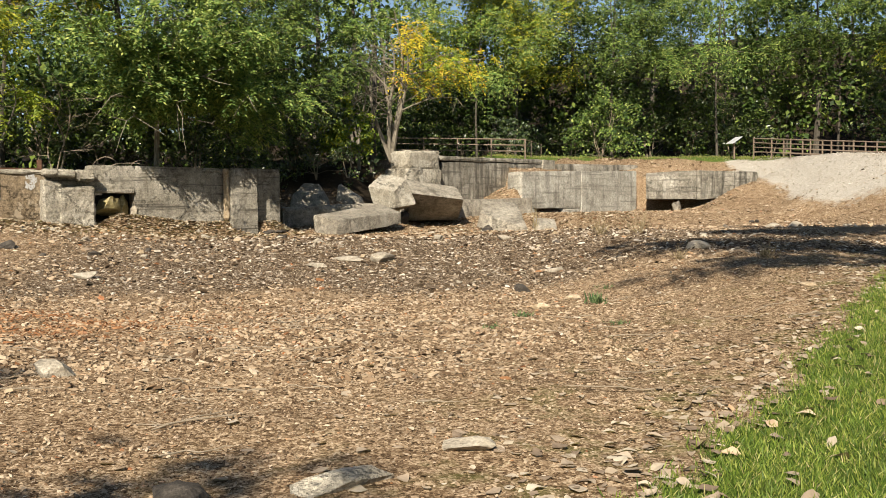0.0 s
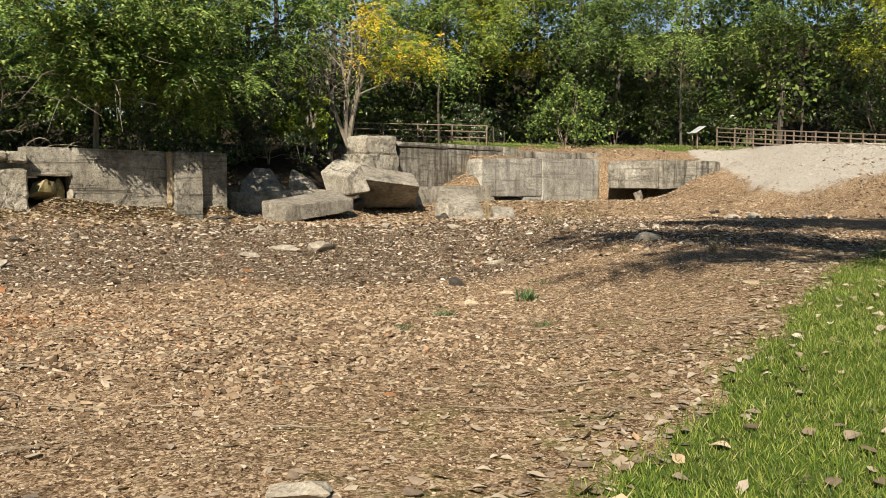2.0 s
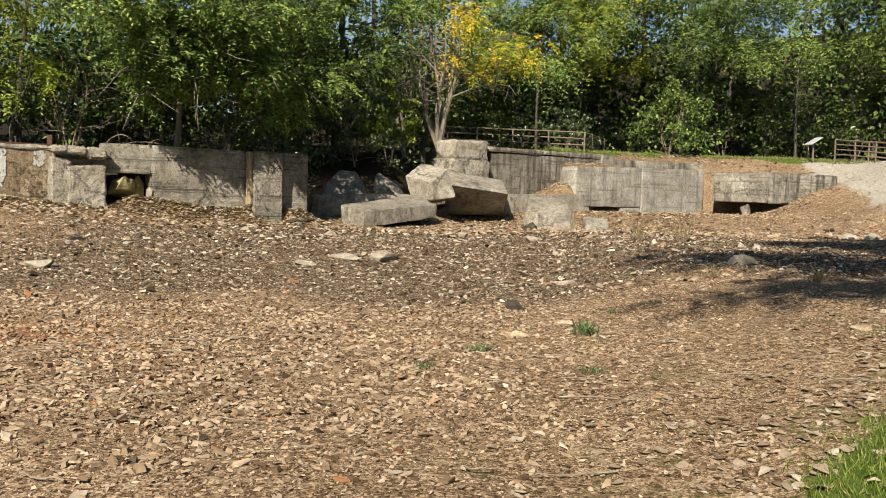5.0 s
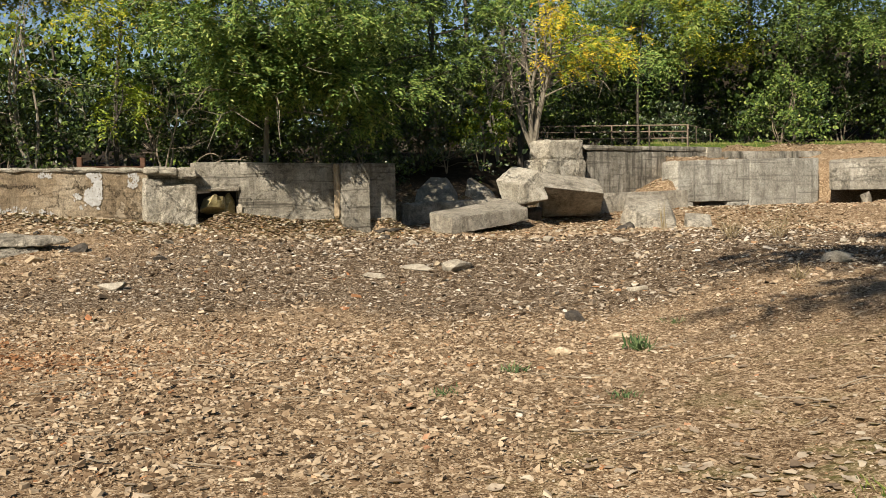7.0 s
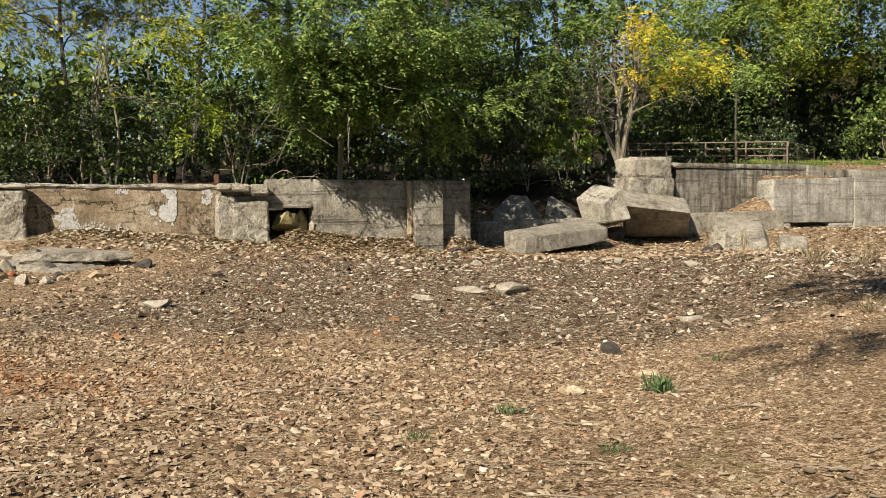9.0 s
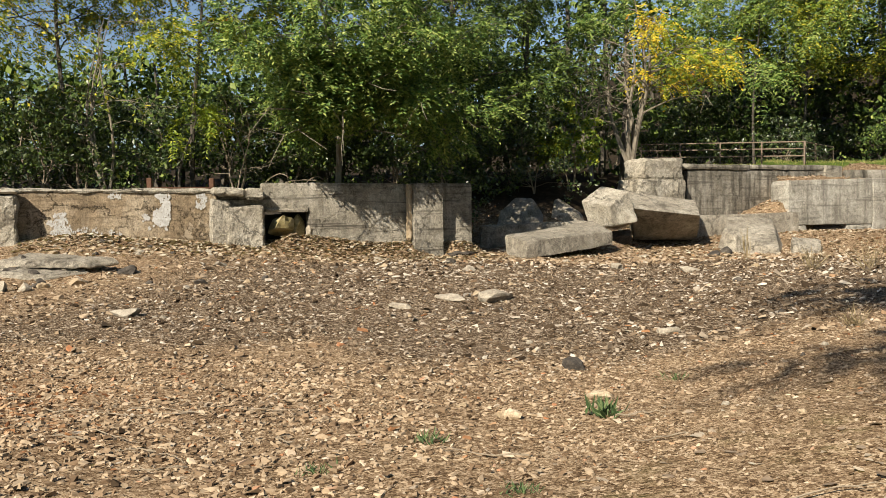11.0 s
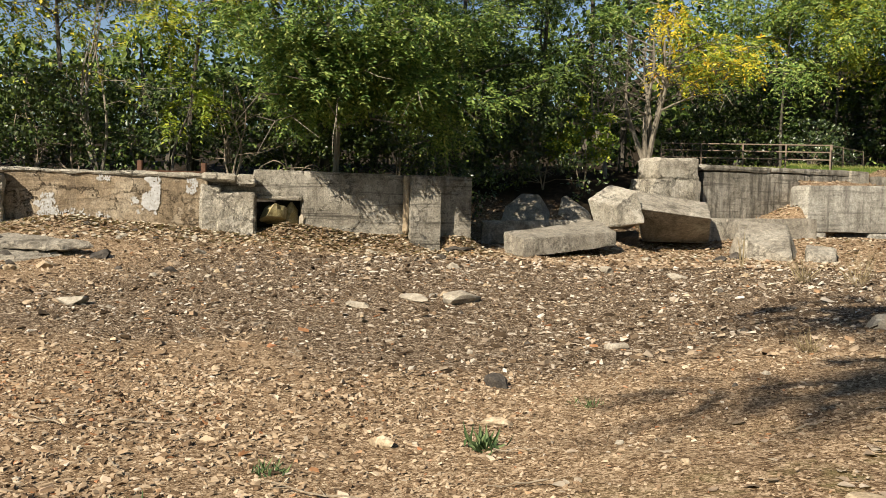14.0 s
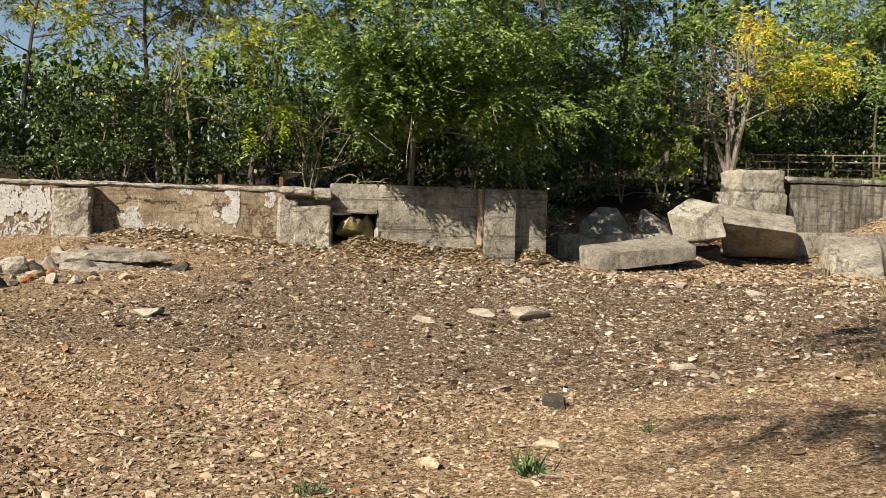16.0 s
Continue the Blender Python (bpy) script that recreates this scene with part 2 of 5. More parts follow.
M_GRAVEL = by_island("grey_and_pale_chips", [(0.0, (0.04, 0.028, 0.018)), (0.4, (0.12, 0.084, 0.052)), (0.64, (0.25, 0.185, 0.125)), (0.85, (0.45, 0.385, 0.30)), (1.0, (0.66, 0.60, 0.51))], 0.9, 18.0)
M_REDCHIP = by_island("rusty_red_chips", [(0.0, (0.17, 0.075, 0.035)), (0.5, (0.36, 0.19, 0.095)), (1.0, (0.52, 0.36, 0.22))], 0.9, 18.0)


def ground_mat():
    """One earth for the whole sheet: tan litter, dark cinders, grass soil, white road stone, red ash."""
    n = Nodes("ground_earth", 0.95, 0.04)
    z = n.attr("zone")
    z2 = n.attr("zone_more")
    big, mid, fine = n.noise(0.5, 5, 0.6), n.noise(6.0, 5, 0.7), n.noise(70.0, 4, 0.75)
    chip = n.cells(75.0, "F1", "Color")
    cs = n.put("ShaderNodeSeparateColor")
    n.link(chip, cs.inputs[0])
    cs2 = n.put("ShaderNodeSeparateColor")
    n.link(n.cells(26.0, "F1", "Color"), cs2.inputs[0])
    speck = n.maths("ADD", n.maths("ADD", n.maths("MULTIPLY", cs.outputs[0], 0.34), n.maths("MULTIPLY", cs2.outputs[0], 0.24)), n.maths("MULTIPLY", fine, 0.42))
    tan = n.ramp(speck, [(0.25, (0.05, 0.03, 0.016)), (0.42, (0.165, 0.11, 0.064)), (0.58, (0.35, 0.255, 0.16)), (0.74, (0.62, 0.50, 0.35))])
    tan = n.mix(0.4, tan, n.ramp(big, [(0.35, (0.30, 0.26, 0.22)), (0.65, (0.66, 0.62, 0.58))]), "OVERLAY")
    dark = n.ramp(speck, [(0.25, (0.024, 0.016, 0.010)), (0.45, (0.085, 0.057, 0.034)), (0.58, (0.20, 0.14, 0.088)), (0.68, (0.52, 0.43, 0.32))])
    edge = n.maths("ADD", z[1], n.maths("MULTIPLY", n.maths("SUBTRACT", mid, 0.5), 0.9))
    col = n.mix(n.band(edge, 0.3, 0.7), tan, dark)
    red = n.ramp(speck, [(0.25, (0.11, 0.05, 0.024)), (0.55, (0.31, 0.17, 0.085)), (0.8, (0.5, 0.34, 0.20))])
    col = n.mix(n.maths("MULTIPLY", z2[0], n.band(mid, 0.35, 0.6)), col, red)
    white = n.ramp(speck, [(0.25, (0.27, 0.235, 0.18)), (0.45, (0.39, 0.355, 0.295)), (0.7, (0.58, 0.545, 0.48))])
    worn = n.maths("MULTIPLY", n.maths("SUBTRACT", n.noise(0.8, 6, 0.75), 0.5), 2.2)
    col = n.mix(n.band(n.maths("ADD", n.maths("MULTIPLY", z[2], 1.35), worn), 0.35, 0.75), col, white)
    soil = n.ramp(fine, [(0.3, (0.04, 0.07, 0.014)), (0.7, (0.13, 0.19, 0.035))])
    col = n.mix(n.band(n.maths("ADD", z[0], n.maths("MULTIPLY", n.maths("SUBTRACT", mid, 0.5), 0.4)), 0.35, 0.6), col, soil)
    # Forest duff, its colour darkened to carry the shade under the trees.
    shaded_duff = n.ramp(mid, [(0.3, (0.016, 0.013, 0.009)), (0.7, (0.05, 0.038, 0.025))])
    col = n.mix(z2[1], col, shaded_duff)
    moss = n.maths("MULTIPLY", z2[2], n.band(n.noise(1.7, 4, 0.7), 0.5, 0.66))
    col = n.mix(n.maths("MULTIPLY", moss, 0.55), col, (0.13, 0.14, 0.04))
    n.bump(n.maths("ADD", n.maths("MULTIPLY", speck, 0.6), n.maths("MULTIPLY", mid, 0.35)), 0.8, 0.03)
    return n.done(col)


M_GROUND = ground_mat()


# ---- mesh helpers ----
def raw_mesh(name, verts, loops, sizes):
    """A large mesh from arrays: vertices, corner indices and corners per face."""
    me = bpy.data.meshes.new(name)
    me.vertices.add(len(verts))
    me.vertices.foreach_set("co", np.ascontiguousarray(verts, dtype=np.float32).ravel())
    me.loops.add(len(loops))
    me.loops.foreach_set("vertex_index", np.asarray(loops, dtype=np.int32))
    me.polygons.add(len(sizes))
    starts = np.concatenate(([0], np.cumsum(sizes)[:-1])).astype(np.int32)
    me.polygons.foreach_set("loop_start", starts)
    me.update(calc_edges=True)
    me.polygons.foreach_set("use_smooth", np.zeros(len(sizes), dtype=bool))
    return me


def place(name, me, mat, parent=None, label="", at=(0, 0, 0)):
    ob = new(name, me)
    if mat and not me.materials:
        me.materials.append(mat)
    ob.location = at
    if parent:
        ob.parent = parent
    if label:
        ob["label"] = label
    return ob


def part(name, bm, material, parent, label="", at=(0, 0, 0)):
    me = bpy.data.meshes.new(name)
    bm.to_mesh(me)
    bm.free()
    return place(name, me, material, parent, label, at)


def empty(name, at):
    ob = new(name)
    ob.location = at
    ob.empty_display_size = 0.2
    return ob


def smooth(a, b, v):
    t = np.clip((v - a) / (b - a), 0, 1)
    return t * t * (3 - 2 * t)


def hexa(corners, step=0.2, amp=0.02, wear=0.03, seed=0.0, base=None):
    """A cast block of eight corners (bottom four, then top four, anticlockwise), with rough faces and worn edges."""
    c = [Vector(p) for p in corners]
    base = Vector(base) if base else Vector((0, 0, 0))
    lx = max((c[1] - c[0]).length, (c[2] - c[3]).length)
    ly = max((c[3] - c[0]).length, (c[2] - c[1]).length)
    lz = max((c[4] - c[0]).length, (c[6] - c[2]).length)
    nx, ny, nz = (max(2, min(70, round(l / step))) for l in (lx, ly, lz))
    ax, ay, az = ((c[b] - c[a]).normalized() for a, b in ((0, 1), (0, 3), (0, 4)))
    bm = bmesh.new()
    made = {}

    def vert(i, j, k):
        if (i, j, k) in made:
            return made[i, j, k]
        u, v, w = i / nx, j / ny, k / nz
        lo = (c[0] * (1 - u) + c[1] * u) * (1 - v) + (c[3] * (1 - u) + c[2] * u) * v
        hi = (c[4] * (1 - u) + c[5] * u) * (1 - v) + (c[7] * (1 - u) + c[6] * u) * v
        p = lo * (1 - w) + hi * w
        edge = (i in (0, nx)) + (j in (0, ny)) + (k in (0, nz))
        out = Vector((0, 0, 0))
        for at_, end, axis in ((i, nx, ax), (j, ny, ay), (k, nz, az)):
            out += axis * ((at_ == end) - (at_ == 0))
        out.normalize()
        q = p * 1.3 + Vector((seed, seed * 0.7, 0))
        d = amp * (noise.noise(q) + 0.6 * noise.noise(q * 3.1) + 0.4 * noise.noise(q * 7.3))
        if edge > 1:
            d -= wear * (edge - 1) * (0.5 + 0.9 * abs(noise.noise(q * 2.7)) + 1.2 * max(0.0, noise.noise(q * 1.1) - 0.25))
        made[i, j, k] = bm.verts.new(p + out * d - base)
        return made[i, j, k]

    for k in (0, nz):
        for i in range(nx):
            for j in range(ny):
                f = [vert(i, j, k), vert(i + 1, j, k), vert(i + 1, j + 1, k), vert(i, j + 1, k)]
                bm.faces.new(f if k else f[::-1])
    for j in (0, ny):
        for i in range(nx):
            for k in range(nz):
                f = [vert(i, j, k), vert(i + 1, j, k), vert(i + 1, j, k + 1), vert(i, j, k + 1)]
                bm.faces.new(f[::-1] if j else f)
    for i in (0, nx):
        for j in range(ny):
            for k in range(nz):
                f = [vert(i, j, k), vert(i, j + 1, k), vert(i, j + 1, k + 1), vert(i, j, k + 1)]
                bm.faces.new(f if i else f[::-1])
    return bm


def tube(bm, pts, radii, sides=6):
    """A tapered limb along points."""
    rings = []
    for n, (p, r) in enumerate(zip(pts, radii)):
        d = (pts[min(n + 1, len(pts) - 1)] - pts[max(n - 1, 0)]).normalized()
        a = d.cross(Vector((0.3, 0.9, 0.2))).normalized()
        b = d.cross(a)
        rings.append([bm.verts.new(p + (a * math.cos(t) + b * math.sin(t)) * r) for t in (2 * math.pi * s / sides for s in range(sides))])
    for lo, hi in zip(rings, rings[1:]):
        for s in range(sides):
            bm.faces.new((lo[s], lo[(s + 1) % sides], hi[(s + 1) % sides], hi[s]))
    bm.faces.new(rings[0][::-1])
    bm.faces.new(rings[-1])


def beam(bm, a, b, w, h):
    """A straight bar of width w and height h from a to b."""
    a, b = Vector(a), Vector(b)
    d = (b - a).normalized()
    side = d.cross(Vector((0, 0, 1)))
    side = side.normalized() if side.length > 0.01 else Vector((1, 0, 0))
    up = side.cross(d)
    ends = []
    for p in (a, b):
        ends.append([bm.verts.new(p + side * x * w / 2 + up * z * h / 2) for x, z in ((-1, -1), (1, -1), (1, 1), (-1, 1))])
    for s in range(4):
        bm.faces.new((ends[0][s], ends[0][(s + 1) % 4], ends[1][(s + 1) % 4], ends[1][s]))
    bm.faces.new(ends[0][::-1])
    bm.faces.new(ends[1])


# ---- the ground ----
# The long retaining wall runs from its free end WALL_END to the south-west.
WALL_END, WALL_TURN = Vector((-2.48, 28.2, 0)), radians(32.4)
WU = Vector((math.cos(WALL_TURN), math.sin(WALL_TURN), 0))
WN = Vector((math.sin(WALL_TURN), -math.cos(WALL_TURN), 0))


def W(u, s, z=0.0):
    """A place by the retaining wall: u along it, s out towards the yard."""
    p = WALL_END + WU * u + WN * s
    return Vector((p.x, p.y, z))


def back_line(x):
    """The foot of the far walls, which hold up the terrace."""
    c = 38.4 + 0.876 * (x - 4.9)
    d = 38.9 + 0.81 * (x - 9.1)
    e = 46.0 - 0.62 * (x - 17.6)
    return np.where(x < 9.1, c, np.where(x < 17.6, d, e))


def ground_z(x, y):
    """The lie of the land: a shallow yard, a bank, rubble slopes and the terrace behind."""
    x, y = np.asarray(x, float), np.asarray(y, float)
    z = -0.22 * np.exp(-(((x + 2) / 4.5) ** 2) - ((y - 7.5) / 4.5) ** 2)
    z = z + 0.45 * smooth(2.0, 6.8, x) * (1 - 0.9 * smooth(14, 26, y))
    z = z + 0.5 * smooth(9, 25, y) - 0.14 * smooth(20, 25, y) * smooth(36, 33, y) * smooth(-8, -5, x)
    z = z - 0.13 * smooth(5, 7, x) * smooth(11.5, 9.5, x) * smooth(23, 27, y) * smooth(35, 33, y)
    z = z + 0.5 * smooth(-4.5, -12, x) * smooth(14.5, 20, y)
    u = (x - WALL_END.x) * WU.x + (y - WALL_END.y) * WU.y
    s = (x - WALL_END.x) * WN.x + (y - WALL_END.y) * WN.y
    z = z + (0.12 + 0.42 * smooth(-7.2, -6.0, u)) * np.exp(-((s - 0.1) / 0.75) ** 2) * smooth(0.8, -0.6, u) * (1 - 0.95 * np.exp(-(((u + 1.3) / 0.95) ** 2)) * smooth(0.15, 0.5, s))
    z = z + 0.27 * np.exp(-(((u + 12.4) / 1.6) ** 2) - ((s - 0.7) / 1.1) ** 2)
    # The hollow between the wall's end and the far walls.
    z = z + 0.45 * smooth(32, 36, y) * smooth(-4, 2, x) + 0.4 * smooth(28.5, 31, y) * smooth(4.0, 1.5, x) * smooth(-5, -2, x) * smooth(36, 32, y)
    z = z + 2.6 * smooth(30.5, 37.5, y + 0.25 * np.clip(-x, 0, 8)) * smooth(3.2, -0.5, x) * smooth(-1.0, 1.5, u + 0.2 * y - 5)
    # Litter banked up between the far wall and the massive blocks.
    bank = 1.70 + 0.42 * (x - 7.18)
    z = z + (np.maximum(bank, z) - z) * smooth(37.2, 39.0, y) * smooth(6.2, 7.6, x) * smooth(9.5, 8.9, x)
    # The slope on the east side, with its road of white stone.
    r = 0.45 * x + 0.89 * y
    east = 0.3 + 3.9 * smooth(23, 50, r)
    z = z + (np.maximum(east, z) - z) * smooth(20.5, 27, x)
    z = z + 0.95 * np.exp(-(((x - 22.0) / 1.9) ** 2) - ((y - 41.2) / 2.2) ** 2)
    # Behind the retaining wall and the far walls.
    high = 2.45 + 0.9 * smooth(-3, -25, s)
    behind = smooth(-1.0, -1.7, s) * smooth(0.5, -1.2, u)
    z = z + (high - z) * behind
    b = y - back_line(x)
    top = np.where(x < 9.1, 3.85, 2.95 + 1.25 * smooth(0.2, 6.5, b)) + 0.45 * smooth(3, 14, b)
    far = smooth(-0.1, 0.5, b) * smooth(2.6, 3.6, x) * smooth(27.5, 24.0, x)
    z = z + (top - z) * far
    z = z + (4.5 - z) * smooth(44, 52, y)
    # Wooded rise that closes the horizon.
    return z + (5.0 + 11.0 * smooth(-22, 4, x)) * smooth(68, 102, np.hypot(x - 4, y))


def ground_full(x, y):
    """The same, with small unevenness."""
    x, y = np.asarray(x, float), np.asarray(y, float)
    return ground_z(x, y) + 0.03 * np.sin(x * 1.9 + 1.3 * np.sin(y * 1.1)) * np.sin(y * 1.6 + 0.7) + 0.012 * np.sin(x * 5.3 + y * 2.1) * np.sin(y * 4.7 - x)


def gz(x, y):
    return float(ground_full(x, y))


def grass_side(x, y):
    """Metres inside the lawn: positive east of its edge."""
    edge = 1.18 * x - 3.17
    wave = 0.06 * np.sin(x * 4.1 + 0.5) + 0.05 * np.sin(x * 8.3 + 1) + 0.04 * np.sin(x * 15.0)
    return (edge - y) / 1.55 + wave


gx = np.concatenate((-36 - np.geomspace(1, 600, 12)[::-1], np.arange(-36, -6, 0.3), np.arange(-6, 8, 0.12), np.arange(8, 36, 0.3), 36 + np.geomspace(1, 600, 12)))
gy = np.concatenate((-14 - np.geomspace(1, 600, 12)[::-1], np.arange(-14, -5, 0.3), np.arange(-5, 9, 0.12), np.arange(9, 56, 0.3), 56 + np.geomspace(1, 600, 12)))
GX, GY = np.meshgrid(gx, gy)
GZ = ground_full(GX, GY)
nxg, nyg = len(gx), len(gy)
idx = np.arange(nxg * nyg).reshape(nyg, nxg)
quads = np.stack((idx[:-1, :-1], idx[:-1, 1:], idx[1:, 1:], idx[1:, :-1]), -1).reshape(-1, 4)
me = raw_mesh("ground", np.stack((GX, GY, GZ), -1).reshape(-1, 3), quads.ravel(), np.full(len(quads), 4))
me.polygons.foreach_set("use_smooth", [True] * len(me.polygons))


def dark_zone(x, y):
    wav = 0.7 * np.sin(x * 0.8) + 0.4 * np.sin(x * 1.9 + 1)
    return smooth(7.6, 11.2, y + wav + 0.05 * x) * smooth(26.5, 20.5, y + 0.35 * x + wav + 0.5 * np.clip(-x - 3, 0, 20)) * smooth(-12, -3.5, x) * smooth(15, 9, x) * 0.9


def red_zone(x, y):
    return 0.9 * np.exp(-(((x + 4.4) / 2.8) ** 2) - ((y - 5.8) / 1.9) ** 2) * (0.8 + 0.35 * np.sin(x * 2.3 + y) * np.sin(y * 2.9))


def white_zone(x, y):
    r = 0.45 * x + 0.89 * y
    b = y - back_line(x)
    return smooth(22.3, 24.3, x - 0.08 * (y - 40)) * smooth(36.5, 43, r + 0.9 * np.sin(x * 1.3 + 0.6 * y)) * smooth(58, 54, r)


def lawn_zone(x, y):
    b = y - back_line(x)
    terrace = smooth(4.0, 5.4, b + 0.5 * np.sin(x * 1.7)) * smooth(3, 6, x) * smooth(30, 24, x) * smooth(62, 56, y)
    return np.maximum(smooth(-0.25, 0.35, grass_side(x, y)) * smooth(22, 17, y), terrace)


# Ground darkened for tree shade: behind the wall, in the hollow, under the wood.
def shaded_duff_zone(x, y):
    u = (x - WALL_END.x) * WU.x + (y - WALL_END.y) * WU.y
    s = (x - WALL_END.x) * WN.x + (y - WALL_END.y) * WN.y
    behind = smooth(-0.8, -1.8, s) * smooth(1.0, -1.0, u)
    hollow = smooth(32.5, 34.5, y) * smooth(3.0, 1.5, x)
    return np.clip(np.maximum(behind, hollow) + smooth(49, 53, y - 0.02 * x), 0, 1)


def moss_zone(x, y):
    return smooth(-3.0, -0.3, grass_side(x, y)) * smooth(12, 6, y)


for nm, chans in (("zone", (lawn_zone, dark_zone, white_zone)), ("zone_more", (red_zone, shaded_duff_zone, moss_zone))):
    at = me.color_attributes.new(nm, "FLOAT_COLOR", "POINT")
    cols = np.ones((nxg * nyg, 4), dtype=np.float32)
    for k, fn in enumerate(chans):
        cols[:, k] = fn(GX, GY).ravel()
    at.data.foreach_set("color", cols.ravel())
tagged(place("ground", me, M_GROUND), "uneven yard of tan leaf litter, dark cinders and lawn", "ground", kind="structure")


# ---- the retaining wall ----
def wall_box(u0, u1, s0, s1, z0, z1, z1b=None):
    """Corners of an upright block by the wall: u0..u1 along, s0 (front) back to s1."""
    z1b = z1 if z1b is None else z1b
    return [W(u0, s0, z0), W(u1, s0, z0), W(u1, s1, z0), W(u0, s1, z0), W(u0, s0, z1), W(u1, s0, z1b), W(u1, s1, z1b), W(u0, s1, z1)]


def based(corners):
    lo = min(p[2] for p in map(Vector, corners))
    m = sum((Vector(p) for p in corners), Vector()) / 8
    return Vector((m.x, m.y, lo))


def block(name, corners, mat, label="", category="", kind="", parent=None, **kw):
    """A cast block as a thing, or as a part of parent."""
    b = based(corners)
    ob = part(name, hexa(corners, base=b, **kw), mat, parent, at=b if not parent else b - parent.location)
    if parent:
        if label:
            ob["label"] = label
        return ob
    return tagged(ob, label, category, kind=kind)


wall = tagged(empty("wall_west", W(-8, -0.3, 0.2)), "long weathered concrete retaining wall with broken buttresses", "wall", kind="structure")
block("wall_panel", wall_box(-30, -8.4, 0, -0.6, 0.2, 2.56, 2.62), M_WALL_BROWN, "brown stained concrete with flaking paint", parent=wall, step=0.3, amp=0.012, wear=0.05, seed=1)
block("coping", wall_box(-30, -8.5, 0.05, -0.65, 2.50, 2.60, 2.66), M_ROUGH, "crumbling pale top course", parent=wall, step=0.13, amp=0.045, wear=0.05, seed=9)
block("wall_panel", wall_box(-8.4, -6.95, 0, -0.6, 0.2, 2.62), M_WALL_GREY, parent=wall, amp=0.02, seed=2)
block("lintel", wall_box(-7.05, -5.55, 0.0, -0.6, 2.02, 2.85, 2.86), M_WALL_GREY, parent=wall, step=0.12, amp=0.012, wear=0.03, seed=3)
block("lintel_ledge", wall_box(-6.95, -5.6, 0.07, -0.3, 1.92, 2.05), M_FALLEN, "pale ledge under a crack", parent=wall, step=0.1, amp=0.015, wear=0.03, seed=4)
block("sill", wall_box(-6.95, -5.55, -0.05, -0.6, 0.2, 0.92), M_ROUGH, parent=wall, amp=0.03, seed=5)
block("wall_panel", wall_box(-5.58, -2.3, 0, -0.6, 0.2, 2.86, 2.84), M_WALL_GREY, "grey board-marked concrete with a broken edge", parent=wall, step=0.16, amp=0.012, wear=0.035, seed=6)
block("wall_panel", wall_box(-2.3, 0.0, 0, -0.6, 0.1, 2.84, 2.87), M_WALL_GREY, parent=wall, step=0.16, amp=0.012, wear=0.03, seed=7)
block("broken_jamb", wall_box(-5.64, -5.45, 0.025, -0.35, 0.75, 1.5), M_STONE_PALE, "pale broken edge of the opening", parent=wall, step=0.09, amp=0.05, wear=0.08, seed=8)
# Added panel behind the opening; its dark colour stands in for the cavity's shade.
block("shade_backing", wall_box(-7.6, -4.9, -1.15, -1.3, 0.3, 2.6), M_STONE_DARK, parent=wall, step=0.4, seed=8)

# Buttresses.
butt = block("buttress", wall_box(-15.05, -13.97, 0.55, 0.02, 0.4, 2.42, 2.45), M_ROUGH, "crumbling square concrete buttress against the wall", "buttress", "structure", step=0.08, amp=0.065, wear=0.06, seed=11)
block("cap", wall_box(-15.1, -13.95, 0.60, 0.03, 2.47, 2.60), M_ROUGH, parent=butt, step=0.1, amp=0.04, wear=0.05, seed=12)
b1 = block("buttress", wall_box(-8.20, -7.06, 0.52, 0.02, 0.3, 2.08, 2.13), M_ROUGH, "pale crumbling buttress, cracked, its cap undercut", "buttress", "structure", step=0.06, amp=0.05, wear=0.06, seed=13)
block("flank", wall_box(-8.66, -8.06, 0.49, 0.02, 0.3, 2.36, 2.22), M_ROUGH, parent=b1, step=0.06, amp=0.05, wear=0.07, seed=14)
block("cap", wall_box(-8.60, -7.62, 0.46, 0.02, 2.44, 2.66, 2.66), M_ROUGH, "undercut broken cap", parent=b1, step=0.06, amp=0.05, wear=0.06, seed=15)
block("fragment", wall_box(-7.60, -7.04, 0.50, 0.05, 2.32, 2.66, 2.64), M_ROUGH, parent=b1, step=0.06, amp=0.06, wear=0.07, seed=16)
b2 = block("buttress", wall_box(-2.2, -1.2, 0.48, 0.02, 0.1, 2.83, 2.84), M_WALL_GREY, "tall square board-marked buttress near the wall's end", "buttress", "structure", step=0.12, amp=0.012, wear=0.025, seed=17)
block("edge_strip", wall_box(-2.38, -2.2, 0.30, 0.02, 0.95, 2.82), M_STONE_TAN, "light brown strip of broken facing", parent=b2, step=0.09, amp=0.02, wear=0.04, seed=18)


# White paint left on the wall, in flakes of its own.
def paint_patch(u0, u1, z0, z1, count, seed):
    rng = random.Random(seed)
    bm = bmesh.new()
    for _ in range(count * 2):
        u, z = rng.uniform(u0, u1), rng.uniform(z0, z1)
        q = Vector((u * 1.6, z * 1.6, seed))
        e = ((2 * u - u0 - u1) / (u1 - u0)) ** 2 + ((2 * z - z0 - z1) / (z1 - z0)) ** 2
        if noise.noise(q * 1.3) + 0.9 * noise.noise(q * 4) < -0.38 + 0.5 * e:
            continue
        r = rng.uniform(0.008, 0.034)
        ring = []
        for k in range(6):
            a = 6.283 * k / 6
            q = r * rng.uniform(0.5, 1.4)
            ring.append(bm.verts.new(W(u + q * math.cos(a) * 0.7, 0.022 + rng.uniform(0, 0.004), z + q * math.sin(a) * 1.3)))
        bm.faces.new(ring)
    return part("paint_patch", bm, M_WHITE, wall, "flaking white paint", at=-wall.location)


